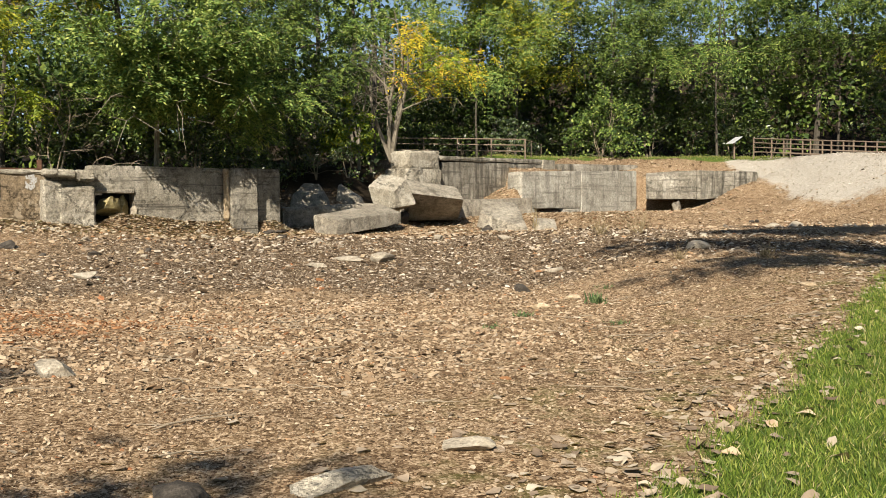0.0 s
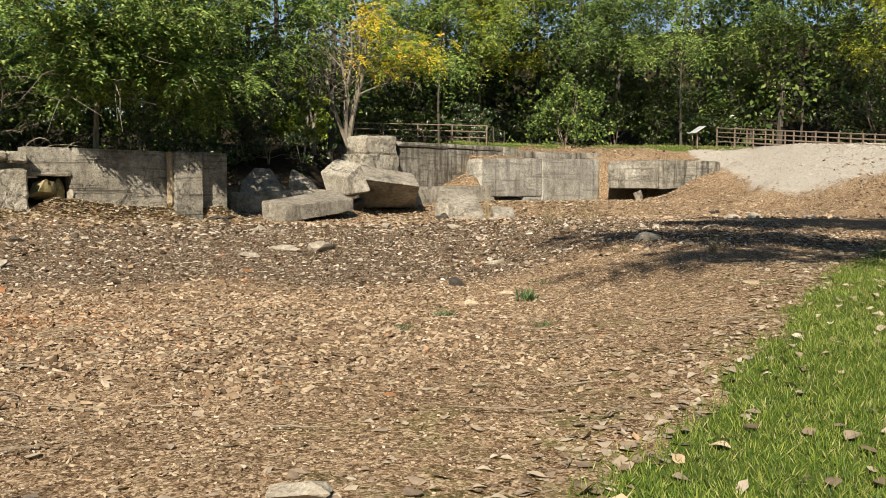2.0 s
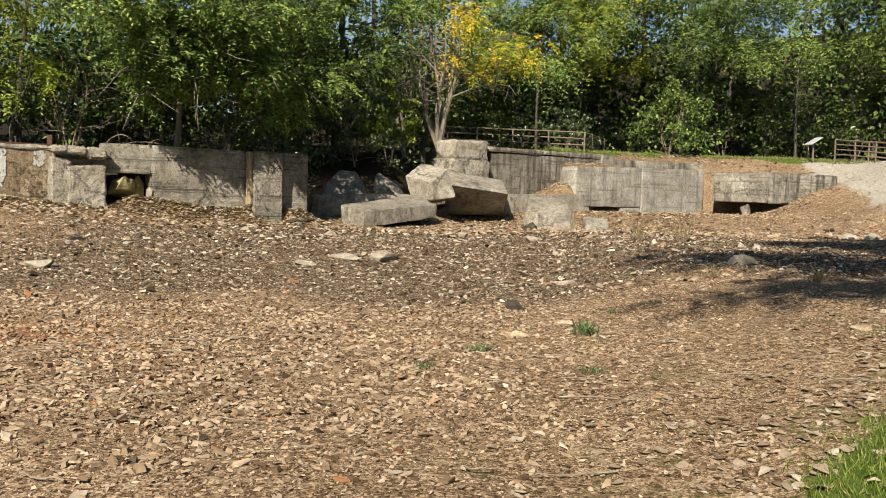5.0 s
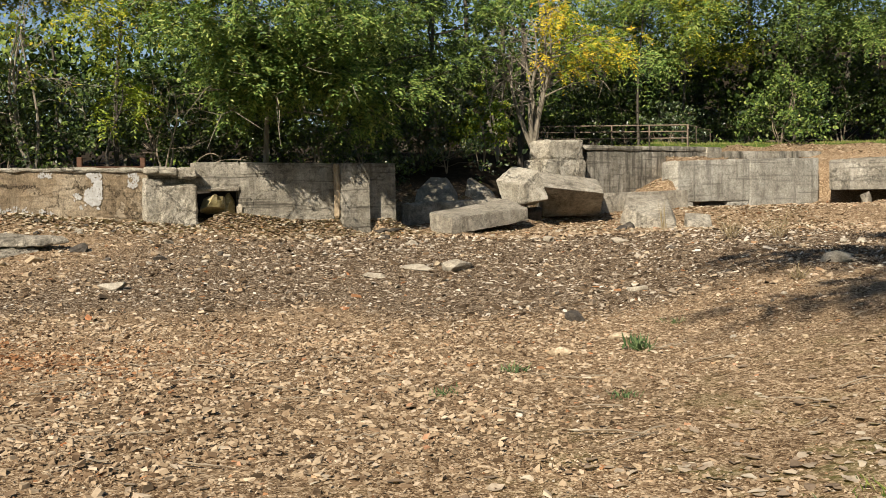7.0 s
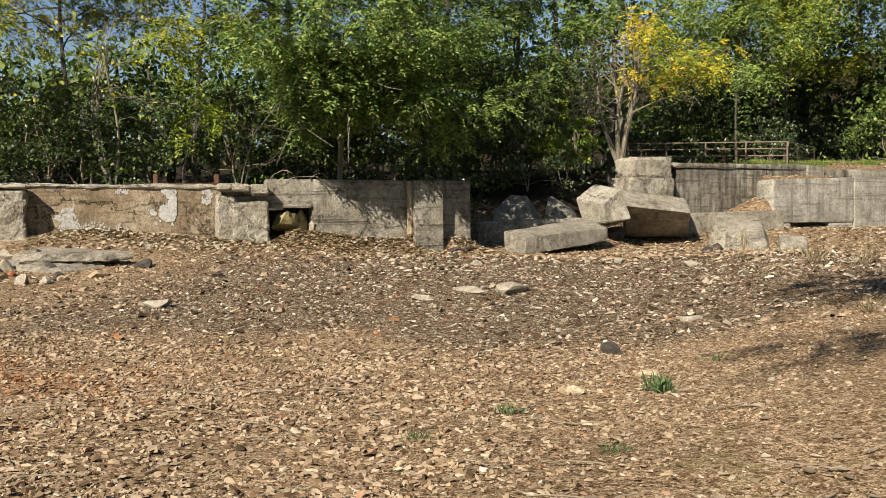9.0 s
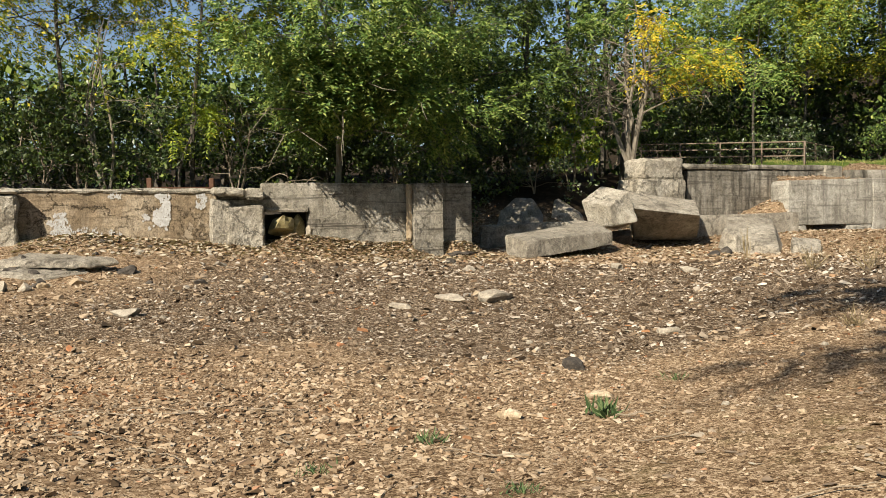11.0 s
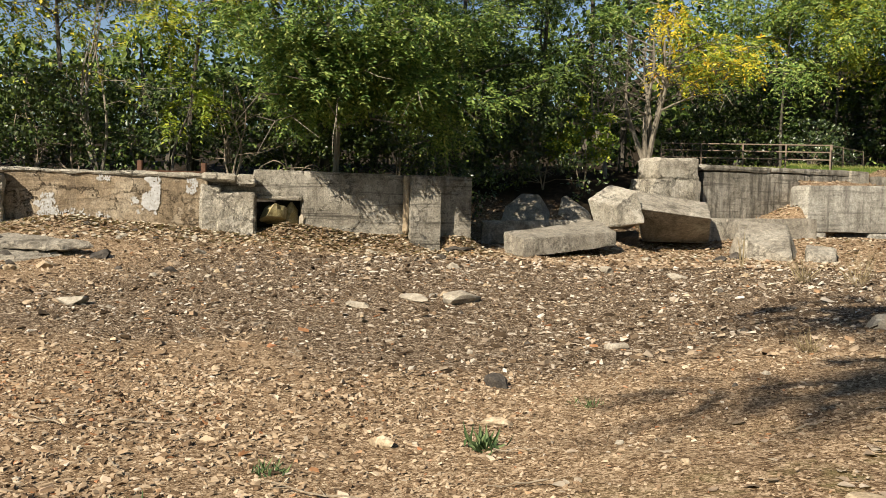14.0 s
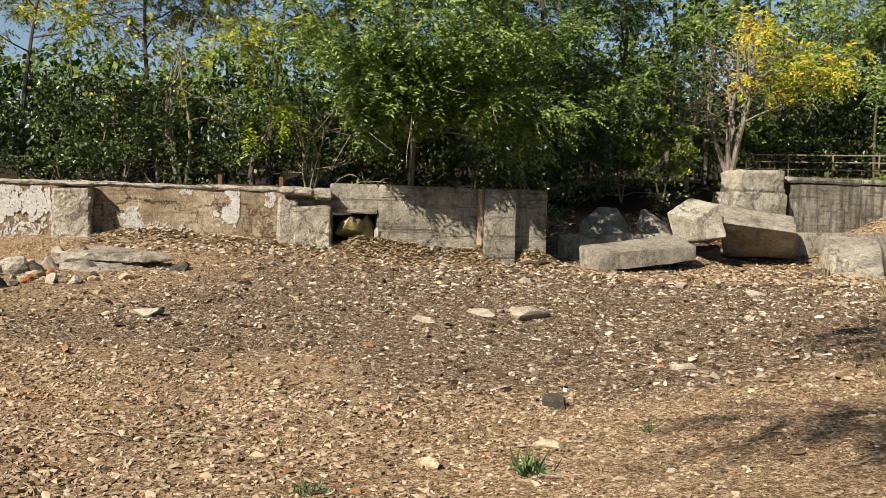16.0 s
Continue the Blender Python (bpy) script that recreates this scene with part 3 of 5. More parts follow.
paint_patch(-10.62, -9.80, 1.40, 2.48, 1300, 3)
paint_patch(-9.05, -8.72, 2.0, 2.5, 130, 4)
paint_patch(-17.3, -15.12, 1.35, 2.45, 2600, 5)
paint_patch(-13.25, -12.55, 1.25, 1.95, 360, 6)
paint_patch(-12.6, -11.2, 1.2, 1.5, 90, 8)
paint_patch(-11.9, -11.2, 2.35, 2.48, 60, 9)
paint_patch(-17.3, -15.1, 0.9, 1.4, 380, 7)

# Rusted brackets on the wall's top.
br = tagged(empty("rusted_bracket", W(-9.45, -0.2, 2.64)), "rusted steel posts and flat bar on the wall top", "bracket")
for uu in (-10.38, -8.55):
    bm = bmesh.new()
    beam(bm, W(uu, -0.2, 2.55), W(uu, -0.2, 2.98), 0.16, 0.09)
    bmesh.ops.bevel(bm, geom=bm.edges[:], offset=0.012, segments=1, affect="EDGES")
    part("post", bm, M_RUST, br, at=-br.location)
bm = bmesh.new()
beam(bm, W(-10.4, -0.2, 2.68), W(-8.5, -0.2, 2.69), 0.08, 0.05)
part("bar", bm, M_RUST, br, at=-br.location)


# ---- loose stones ----
def stone_mesh(name, sx, sy, sz, seed, cuts=2, jag=0.3):
    rng = random.Random(seed)
    bm = bmesh.new()
    bmesh.ops.create_icosphere(bm, subdivisions=cuts, radius=0.5)
    planes = [(Vector((rng.uniform(-1, 1), rng.uniform(-1, 1), rng.uniform(-0.4, 1))).normalized(), rng.uniform(0.20, 0.36)) for _ in range(10)]
    for v in bm.verts:
        for nrm, d in planes:
            over = v.co.dot(nrm) - d
            if over > 0:
                v.co -= nrm * over
        v.co *= 1 + jag * 0.6 * noise.noise(v.co * 5.5 + Vector((seed, 0, 0)))
        v.co = Vector((v.co.x * sx * 1.3, v.co.y * sy * 1.3, v.co.z * sz * 1.3))
    me = bpy.data.meshes.new(name)
    bm.to_mesh(me)
    bm.free()
    return me


def stone(x, y, sx, sy, sz, mat, label, turn=0, seed=0, tilt=0, name="stone", sink=0.3, z=None, cuts=2):
    me = stone_mesh(name, sx, sy, sz, seed + 100 * x + 7 * y, cuts)
    ob = place(name, me, mat)
    ob.matrix_world = pose(x, y, (gz(x, y) if z is None else z) + sz * (0.5 - sink), tilt, 0, turn)
    return tagged(ob, label, "stone")


# The stone stuck in the wall's opening.
p = W(-6.42, -0.15, 0)
st = stone(p.x, p.y, 1.15, 0.7, 0.85, M_STONE_MOSS, "mossy yellow stone block jammed in the wall opening", 40, 3, 28, z=1.12, sink=0.05, cuts=3)
p = W(-5.85, -0.45, 0)
stone(p.x, p.y, 0.55, 0.5, 0.8, M_STONE_MOSS, "mossy stone in the wall opening", 60, 5, 10, z=1.15, sink=0.1)
for uu, ss, w in ((-0.85, 0.75, 0.7), (-0.45, 0.85, 0.55), (-0.75, 0.6, 0.5)):
    p = W(uu, ss, 0)
    stone(p.x, p.y, w, 0.45, 0.1, M_STONE_DARK, "flat grey flagstone beside the buttress", 40, 8, 4, sink=-0.2)

# ---- fallen blocks in the middle ----
block("fallen_slab", [(-0.37, 26.2, 0.36), (2.2, 29.1, 0.72), (1.40, 30.5, 0.95), (-1.20, 27.4, 0.45),
                      (-0.38, 26.25, 0.93), (2.18, 29.12, 1.20), (1.38, 30.6, 1.55), (-1.24, 27.45, 1.10)],
      M_FALLEN, "long fallen concrete slab lying on the litter", "concrete slab", step=0.12, amp=0.022, wear=0.025, seed=21)
block("fallen_block", [(1.26, 31.4, 1.20), (2.09, 30.8, 1.36), (3.0, 31.2, 1.5), (2.4, 32.5, 1.25),
                       (0.97, 31.3, 2.26), (2.02, 30.6, 2.05), (2.66, 31.7, 2.62), (1.61, 32.4, 2.84)],
      M_ROUGH, "tilted pale concrete cube with pitted faces", "concrete block", step=0.09, amp=0.03, wear=0.03, seed=22)
block("fallen_slab", [(2.81, 33.5, 0.75), (5.18, 34.1, 0.75), (5.21, 35.4, 1.2), (2.61, 34.8, 1.2),
                      (2.75, 31.6, 1.98), (5.22, 32.4, 1.69), (5.11, 34.0, 2.29), (2.5, 33.4, 2.66)],
      M_FALLEN, "tilted concrete slab leaning on rubble, its underside dark", "concrete slab", step=0.12, amp=0.018, wear=0.03, seed=23)
# Slag-dark lump added to paint the shade beneath the cube.
stone(2.2, 32.0, 1.2, 0.8, 0.7, M_STONE_DARK, "dark rubble standing in for the shade under the tilted cube", 12, 5, 0, "rubble", z=0.7, sink=0.2)
block("low_wall", [(-2.5, 29.8, 0.5), (1.3, 30.8, 0.6), (1.2, 31.2, 0.6), (-2.6, 30.2, 0.5),
                   (-2.5, 29.8, 1.42), (1.3, 30.8, 1.56), (1.2, 31.2, 1.56), (-2.6, 30.2, 1.42)],
      M_FALLEN, "low broken concrete wall in the shade", "wall", step=0.16, amp=0.03, wear=0.06, seed=24)
block("broken_block", [(-2.45, 31.9, 0.9), (-0.42, 32.2, 0.9), (-0.3, 33.6, 1.2), (-2.3, 33.5, 1.2),
                       (-2.2, 32.4, 1.95), (-0.95, 32.6, 2.10), (-1.05, 33.3, 2.45), (-1.75, 33.2, 2.50)],
      M_FALLEN, "broken grey concrete block in the shade of the trees", "concrete block", step=0.14, amp=0.03, wear=0.05, seed=27)
block("broken_slab", [(-0.42, 33.0, 1.0), (1.05, 32.8, 1.0), (1.15, 33.5, 1.0), (-0.30, 33.8, 1.0),
                      (-0.30, 33.5, 2.38), (0.72, 33.2, 1.80), (0.82, 33.6, 1.84), (-0.12, 33.85, 2.48)],
      M_FALLEN, "tilted wedge of concrete among leaf litter", "concrete slab", step=0.12, amp=0.03, wear=0.05, seed=28)
block("curb", [(5.15, 34.7, 0.6), (9.3, 36.9, 0.6), (9.1, 37.4, 0.6), (4.95, 35.2, 0.6),
               (5.15, 34.7, 1.70), (9.3, 36.9, 1.80), (9.1, 37.4, 1.80), (4.95, 35.2, 1.70)],
      M_FALLEN, "low concrete kerb wall between fallen blocks", "wall", step=0.16, amp=0.015, wear=0.03, seed=25)
block("leaning_slab", [(5.84, 33.1, 0.45), (7.75, 31.5, 0.0), (8.35, 34.0, 0.4), (6.19, 34.3, 0.5),
                       (6.05, 33.0, 1.10), (7.85, 31.5, 0.42), (7.95, 34.4, 1.56), (6.29, 34.2, 1.66)],
      M_FALLEN, "flat concrete slab slumped against the kerb wall", "concrete slab", step=0.11, amp=0.02, wear=0.04, seed=26)
block("buried_block", [(8.30, 32.0, 0.1), (9.31, 32.05, 0.1), (9.5, 33.2, 0.3), (8.4, 33.2, 0.3),
                       (8.36, 32.1, 0.55), (9.30, 32.15, 0.48), (9.46, 33.1, 0.80), (8.42, 33.0, 0.90)],
      M_FALLEN, "buried corner of a concrete slab", "concrete block", step=0.12, amp=0.03, wear=0.05, seed=29)
stone(6.0, 31.0, 0.45, 0.4, 0.4, M_STONE_DARK, "dark lump of slag", 30, 6, 0)

# ---- the far walls ----
CT = math.atan2(44.5 - 37.74, 12.6 - 4.88)
CU, CN = Vector((math.cos(CT), math.sin(CT), 0)), Vector((math.sin(CT), -math.cos(CT), 0))


def C(u, s, z):
    p = Vector((4.88, 37.74, z)) + CU * u + CN * s
    return p


def c_box(u0, u1, s0, s1, z0, z1, z1b=None):
    z1b = z1 if z1b is None else z1b
    return [C(u0, s0, z0), C(u1, s0, z0), C(u1, s1, z0), C(u0, s1, z0), C(u0, s0, z1), C(u1, s0, z1b), C(u1, s1, z1b), C(u0, s1, z1)]


pier = block("pier", c_box(-2.5, 0.0, 0.05, -1.5, 0.9, 3.25), M_ROUGH, "broad rough concrete pier at the end of the far wall", "pier", "structure", step=0.16, amp=0.05, wear=0.06, seed=31)
block("pier_top", c_box(-2.2, -0.02, -0.02, -1.4, 3.2, 4.10, 4.16), M_ROUGH, "weathered upper block", parent=pier, step=0.14, amp=0.04, wear=0.07, seed=32)
farw = tagged(empty("wall_far", C(4, -0.8, 1.2)), "rain-streaked concrete retaining wall below the terrace", "wall", kind="structure")
block("wall_panel", c_box(0.45, 6.6, -0.35, -0.95, 1.0, 3.66, 3.76), M_STREAK, parent=farw, step=0.2, amp=0.015, wear=0.04, seed=33)
block("wall_panel", c_box(6.6, 9.1, -0.35, -0.95, 1.0, 3.76, 3.80), M_STREAK, parent=farw, step=0.2, amp=0.015, wear=0.03, seed=34)
block("coping", c_box(0.3, 4.2, -0.30, -0.95, 3.70, 3.93, 3.98), M_STREAK, "cracked top course", parent=farw, step=0.14, amp=0.035, wear=0.05, seed=38)
block("coping", c_box(4.22, 9.1, -0.31, -0.95, 3.77, 3.98, 4.06), M_STREAK, "cracked top course", parent=farw, step=0.14, amp=0.03, wear=0.045, seed=39)
block("wall_panel", c_box(9.1, 10.25, -0.2, -0.95, 2.6, 4.05), M_WALL_GREY, "paler end block", parent=farw, step=0.18, amp=0.015, wear=0.03, seed=35)
block("wall_panel", c_box(0.0, 0.5, -0.9, -1.2, 1.0, 3.8), M_STREAK, parent=farw, step=0.2, seed=36)
block("wing_wall", [(12.6, 44.6, 2.6), (18.5, 47.6, 2.6), (18.4, 48.1, 2.6), (12.5, 45.1, 2.6),
                    (12.6, 44.6, 3.85), (18.5, 47.6, 3.9), (18.4, 48.1, 3.9), (12.5, 45.1, 3.85)],
      M_STREAK, "low concrete wall running into the slope", "wall", "structure", step=0.3, amp=0.02, seed=37)

DU = Vector((17.5 - 9.1, 45.1 - 38.3, 0)).normalized()
DN = Vector((DU.y, -DU.x, 0))


def d_box(u0, u1, s0, s1, z0, z1, z1b=None):
    z1b = z1 if z1b is None else z1b
    f = lambda u, s, z: Vector((9.1, 38.3, z)) + DU * u + DN * s
    return [f(u0, s0, z0), f(u1, s0, z0), f(u1, s1, z0), f(u0, s1, z0), f(u0, s0, z1), f(u1, s0, z1b), f(u1, s1, z1b), f(u0, s1, z1)]


dblock = block("wall_block", d_box(0, 5.15, 0, -1.0, 1.26, 3.14, 3.30), M_BLOCK, "massive streaked concrete wall block", "wall block", "structure", step=0.18, amp=0.012, wear=0.03, seed=41)
block("footing", d_box(0.02, 1.15, -0.02, -0.95, 0.7, 1.30), M_BLOCK, parent=dblock, step=0.14, amp=0.04, wear=0.06, seed=45)
block("footing", d_box(3.5, 5.12, -0.02, -0.95, 0.7, 1.30), M_BLOCK, parent=dblock, step=0.14, amp=0.04, wear=0.06, seed=46)
block("wall_block", d_box(5.17, 10.8, 0.02, -1.0, 0.9, 3.30, 3.43), M_BLOCK, "massive streaked concrete wall block with paler stains", "wall block", "structure", step=0.18, amp=0.012, wear=0.03, seed=42)
# Added dark filler: its colour makes the undercut hollow look shaded.
stone(11.3, 40.5, 2.2, 0.7, 0.55, M_STONE_DARK, "dark rubble standing in for the shade in the hollow under the wall block", 39, 4, 0, "rubble", z=0.95, sink=0.35)
block("wall_block", [(17.55, 43.7, 1.72), (20.0, 42.2, 1.70), (21.2, 44.2, 1.70), (18.7, 45.7, 1.72),
                     (17.55, 43.7, 3.25), (20.0, 42.2, 3.34), (21.2, 44.2, 3.34), (18.7, 45.7, 3.25)],
      M_STREAK, "undercut concrete wall block over a dark hollow", "wall block", "structure", step=0.18, amp=0.015, wear=0.04, seed=43)
block("wall_block", [(20.0, 42.25, 1.65), (22.9, 40.8, 1.9), (23.4, 41.7, 1.9), (20.5, 43.15, 1.65),
                     (20.0, 42.25, 3.34), (22.9, 40.8, 3.2), (23.4, 41.7, 3.2), (20.5, 43.15, 3.34)],
      M_STREAK, "grey concrete wall block running into the bank", "wall block", "structure", step=0.18, amp=0.015, wear=0.04, seed=44)
stone(18.9, 42.5, 0.7, 0.6, 0.85, M_FALLEN, "pointed concrete stub under the wall block", 15, 3, 0, "stub", z=0.95, sink=0.1)


# ---- railings and sign ----
def railing(points, rails, post_gap, height, label):
    """Steel pipe railing along straight stretches of ground."""
    a = Vector(points[0])
    rail = tagged(empty("railing", a), label, "railing", kind="structure")
    for (p, q) in zip(points, points[1:]):
        p, q = Vector(p), Vector(q)
        n = max(1, round((q - p).length / post_gap))
        for k in range(n + 1):
            if k == 0 and p != a:
                continue
            f = p.lerp(q, k / n)
            bm = bmesh.new()
            beam(bm, f - Vector((0, 0, 0.3)), f + Vector((0, 0, height + 0.02)), 0.07, 0.07)
            part("post", bm, M_RAIL, rail, at=-a)
        for h in rails:
            bm = bmesh.new()
            tube(bm, [p + Vector((0, 0, h)), q + Vector((0, 0, h))], [0.032, 0.032], 6)
            part("rail", bm, M_RAIL, rail, at=-a)
    return rail


railing([(3.0, 46.9, 4.5), (10.9, 45.75, 4.33)], (1.0, 0.66, 0.3), 2.0, 1.02, "brown steel pipe railing on the terrace edge")
railing([(11.0, 46.1, 4.34), (13.5, 52.5, 4.5)], (1.0, 0.66, 0.3), 2.0, 1.02, "brown steel pipe railing turning back to the trees")
railing([(25.8, 47.05, 4.46), (30.15, 32.5, 3.02), (33.0, 22.0, 2.6)], (1.05, 0.78, 0.5, 0.22), 1.5, 1.08, "long brown steel railing beside the white stone road")
railing([(28.3, 48.0, 4.46), (32.8, 33.0, 3.02), (35.6, 22.0, 2.6)], (1.05, 0.78, 0.5, 0.22), 1.5, 1.08, "second brown steel railing on the far side of the road")

sign = tagged(empty("information_sign", (24.3, 46.6, 4.4)), "tilted pale information panel on a metal post", "sign")
bm = bmesh.new()
beam(bm, (0, 0, -0.2), (0, 0, 0.85), 0.08, 0.08)
part("post", bm, M_RAIL, sign)
bm = bmesh.new()
bmesh.ops.create_cube(bm, size=1, matrix=pose(0, 0, 0.95, 0, -28, 20) @ Matrix.Diagonal((0.95, 0.6, 0.04, 1)))
bmesh.ops.bevel(bm, geom=bm.edges[:], offset=0.012, segments=1, affect="EDGES")
part("panel", bm, M_SIGN, sign, "pale tilted panel")


# ---- leaves and trees ----
def unit(v):
    return v / np.maximum(np.linalg.norm(v, axis=-1, keepdims=True), 1e-9)


def leaf_mesh(name, p, d, n, length, width):
    """Many four-cornered leaves, each folded a little along its rib."""
    s = unit(np.cross(d, n))
    length, width = np.asarray(length).reshape(-1, 1), np.asarray(width).reshape(-1, 1)
    mid = p + d * length * 0.45
    v = np.stack((p, mid + s * width / 2 + n * length * 0.06, p + d * length, mid - s * width / 2 + n * length * 0.06), 1)
    return raw_mesh(name, v.reshape(-1, 3), np.arange(len(p) * 4), np.full(len(p), 4))


def feather(rng, p, out, size, pairs):
    """Compound leaves: leaflets in pairs along drooping ribs that leave p along out. Gives base, way, normal, length, width."""
    m = len(p)
    out = unit(out + rng.normal(0, 0.35, (m, 3)))
    side = unit(np.cross(out, np.array((0, 0, 1.0)) + rng.normal(0, 0.3, (m, 3))))
    ln = size * rng.uniform(0.7, 1.3, (m, 1))
    ps, ds, ns, ls = [], [], [], []
    for k in range(pairs):
        f = 0.2 + 0.8 * k / (pairs - 1)
        rib = p + out * ln * f - np.array((0, 0, 1.0)) * ln * 0.55 * f * f
        for sg in (-1, 1):
            d = unit(side * sg * 0.9 + out * 0.45 + np.array((0, 0, -0.30)) + rng.normal(0, 0.22, (m, 3)))
            nn = unit(np.array((-0.2, -0.6, 0.9)) + rng.normal(0, 0.4, (m, 3)))
            ps.append(rib), ds.append(d), ns.append(nn), ls.append(ln[:, 0] * 0.36 * (1 - 0.3 * abs(f - 0.5)))
    L = np.concatenate(ls)
    return np.concatenate(ps), np.concatenate(ds), np.concatenate(ns), L, L * 0.40


def simple_leaves(rng, p, size):
    m = len(p)
    d = unit(rng.normal(0, 1, (m, 3)) + np.array((0, -0.2, -0.35)))
    n = unit(np.array((-0.2, -0.6, 0.8)) + rng.normal(0, 0.5, (m, 3)))
    L = size * rng.uniform(0.6, 1.4, m)
    return p, d, n, L, L * 0.62


def skeleton_of(rng, height, spread, first, limbs, lean, stems=1, bend=0.5, boughs=(), thick=1.0, twigs=True):
    """Limbs of one tree from its foot at the origin: lists of (points, radii), and the tips that bear leaves."""
    bunches, tips = [], []
    for st in range(stems):
        wood = []
        bunches.append(wood)
        a = rng.uniform(0, 6.283)
        off = np.array((math.cos(a), math.sin(a), 0)) * (0.0 if stems == 1 else rng.uniform(0.4, 1.0))
        h = height * (1 if st == 0 else rng.uniform(0.75, 1.0))
        r0 = thick * (0.017 * height if stems == 1 else 0.009 * height)
        pts = []
        for k in range(9):
            f = k / 8
            w = bend * np.array((math.sin(2.3 * f * 2 + a), math.cos(3.1 * f + a), 0)) * f
            pts.append(np.array((lean[0] * f, lean[1] * f, 0)) * height * 0.3 + w + off * f ** 0.8 * spread * (0.45 if stems > 1 else 0) + np.array((0, 0, h * f)))
        wood.append((pts, [r0 * (1 - 0.85 * k / 8) for k in range(9)]))
        for n in range(limbs + len(boughs)):
            f = first + (0.97 - first) * (n + 0.5) / limbs if n < limbs else boughs[n - limbs][1]
            i = min(7, int(f * 8))
            base = pts[i] + (pts[i + 1] - pts[i]) * (f * 8 - i)
            az = n * 2.4 + rng.uniform(-0.5, 0.5) + a
            ln = spread * (1.1 - 0.55 * ((f - first) / (1 - first + 1e-6)) ** 1.5) * rng.uniform(0.75, 1.15)
            way = np.array((math.cos(az), math.sin(az), rng.uniform(0.15, 0.6)))
            if n >= limbs:
                az, _, ln, rise = boughs[n - limbs]
                way = np.array((math.cos(radians(az)), math.sin(radians(az)), rise))
            p, lp = base, [base]
            for k in range(4):
                way = way + rng.normal(0, 0.16, 3) + np.array((0, 0, -0.05 * k))
                p = p + unit(way) * ln / 4
                lp.append(p)
                if k > 0:
                    tips.append((p, unit(way), ln * 0.19))
                    for _ in range(2):
                        tw = unit(way + rng.normal(0, 0.7, 3))
                        tp = p + tw * ln * rng.uniform(0.18, 0.34)
                        if twigs:
                            wood.append(([p, (p + tp) / 2 + rng.normal(0, 0.03, 3), tp], [r0 * 0.13, r0 * 0.09, r0 * 0.04]))
                        tips.append((tp, tw, ln * 0.17))
            rr = r0 * 0.42 * (1 - 0.5 * f)
            wood.append((lp, [rr, rr * 0.8, rr * 0.6, rr * 0.4, rr * 0.15]))
    return bunches, tips


def tree(name, label, at, height, spread, first, limbs, leaf, bark, seed, sprays, size=0.42, kind="feather", pairs=6, stems=1,
         lean=(0, 0), thin=0.0, group="", category="tree", extra=(), boughs=(), thick=1.0, bears=None):
    """One tree or shrub: a trunk with its limbs, and a crown of single leaves. bears: which tips have leaves; extra: more crowns on the same limbs (material, sprays, test)."""
    rng = np.random.default_rng(seed)
    bunches, tips = skeleton_of(rng, height, spread, first, limbs, lean, stems, boughs=boughs, thick=thick, twigs=category != "bush")
    ob = tagged(empty(name, at), label, category, group)
    for wood in bunches:
        bm = bmesh.new()
        for pts, radii in wood:
            tube(bm, [Vector(p) for p in pts], radii, 6 if radii[0] > 0.03 else 4)
        part("trunk" if stems == 1 else "stem", bm, bark, ob)
    keep = [t for t in tips if rng.random() > thin and (bears is None or bears(t[0]))]
    for mat, many, test in ((leaf, sprays, None), *extra):
        some = [t for t in keep if test is None or test(t[0])]
        if not many or not some:
            continue
        pick = rng.integers(0, len(some), many)
        c = np.array([some[i][0] for i in pick])
        w = np.array([some[i][1] for i in pick])
        rad = np.array([some[i][2] for i in pick])[:, None] * (0.8 if kind == "feather" else 1.0)
        off = rng.normal(0, 1, (many, 3))
        p = c + unit(off) * rad * rng.uniform(0.2, 1.0, (many, 1)) ** 0.6 * np.array((1, 1, 0.5))
        out = unit(w * 0.5 + unit(off) + np.array((0, 0, -0.1)))
        args = feather(rng, p, out, size, pairs) if kind == "feather" else simple_leaves(rng, p, size)
        place("crown", leaf_mesh("crown", *args), mat, ob)
    return ob


def tree_at(x, y, *a, sink=0.15, **k):
    return (x, y, gz(x, y) - sink)


def shadow_above_line(p):
    """Trims the locust's leaves over the yard so their wall shadow stays above this line."""
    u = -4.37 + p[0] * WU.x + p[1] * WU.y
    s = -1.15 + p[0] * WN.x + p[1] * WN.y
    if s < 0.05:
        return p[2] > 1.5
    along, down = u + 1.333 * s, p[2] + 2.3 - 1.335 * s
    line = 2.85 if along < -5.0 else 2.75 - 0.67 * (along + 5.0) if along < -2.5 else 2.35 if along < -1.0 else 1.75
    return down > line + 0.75


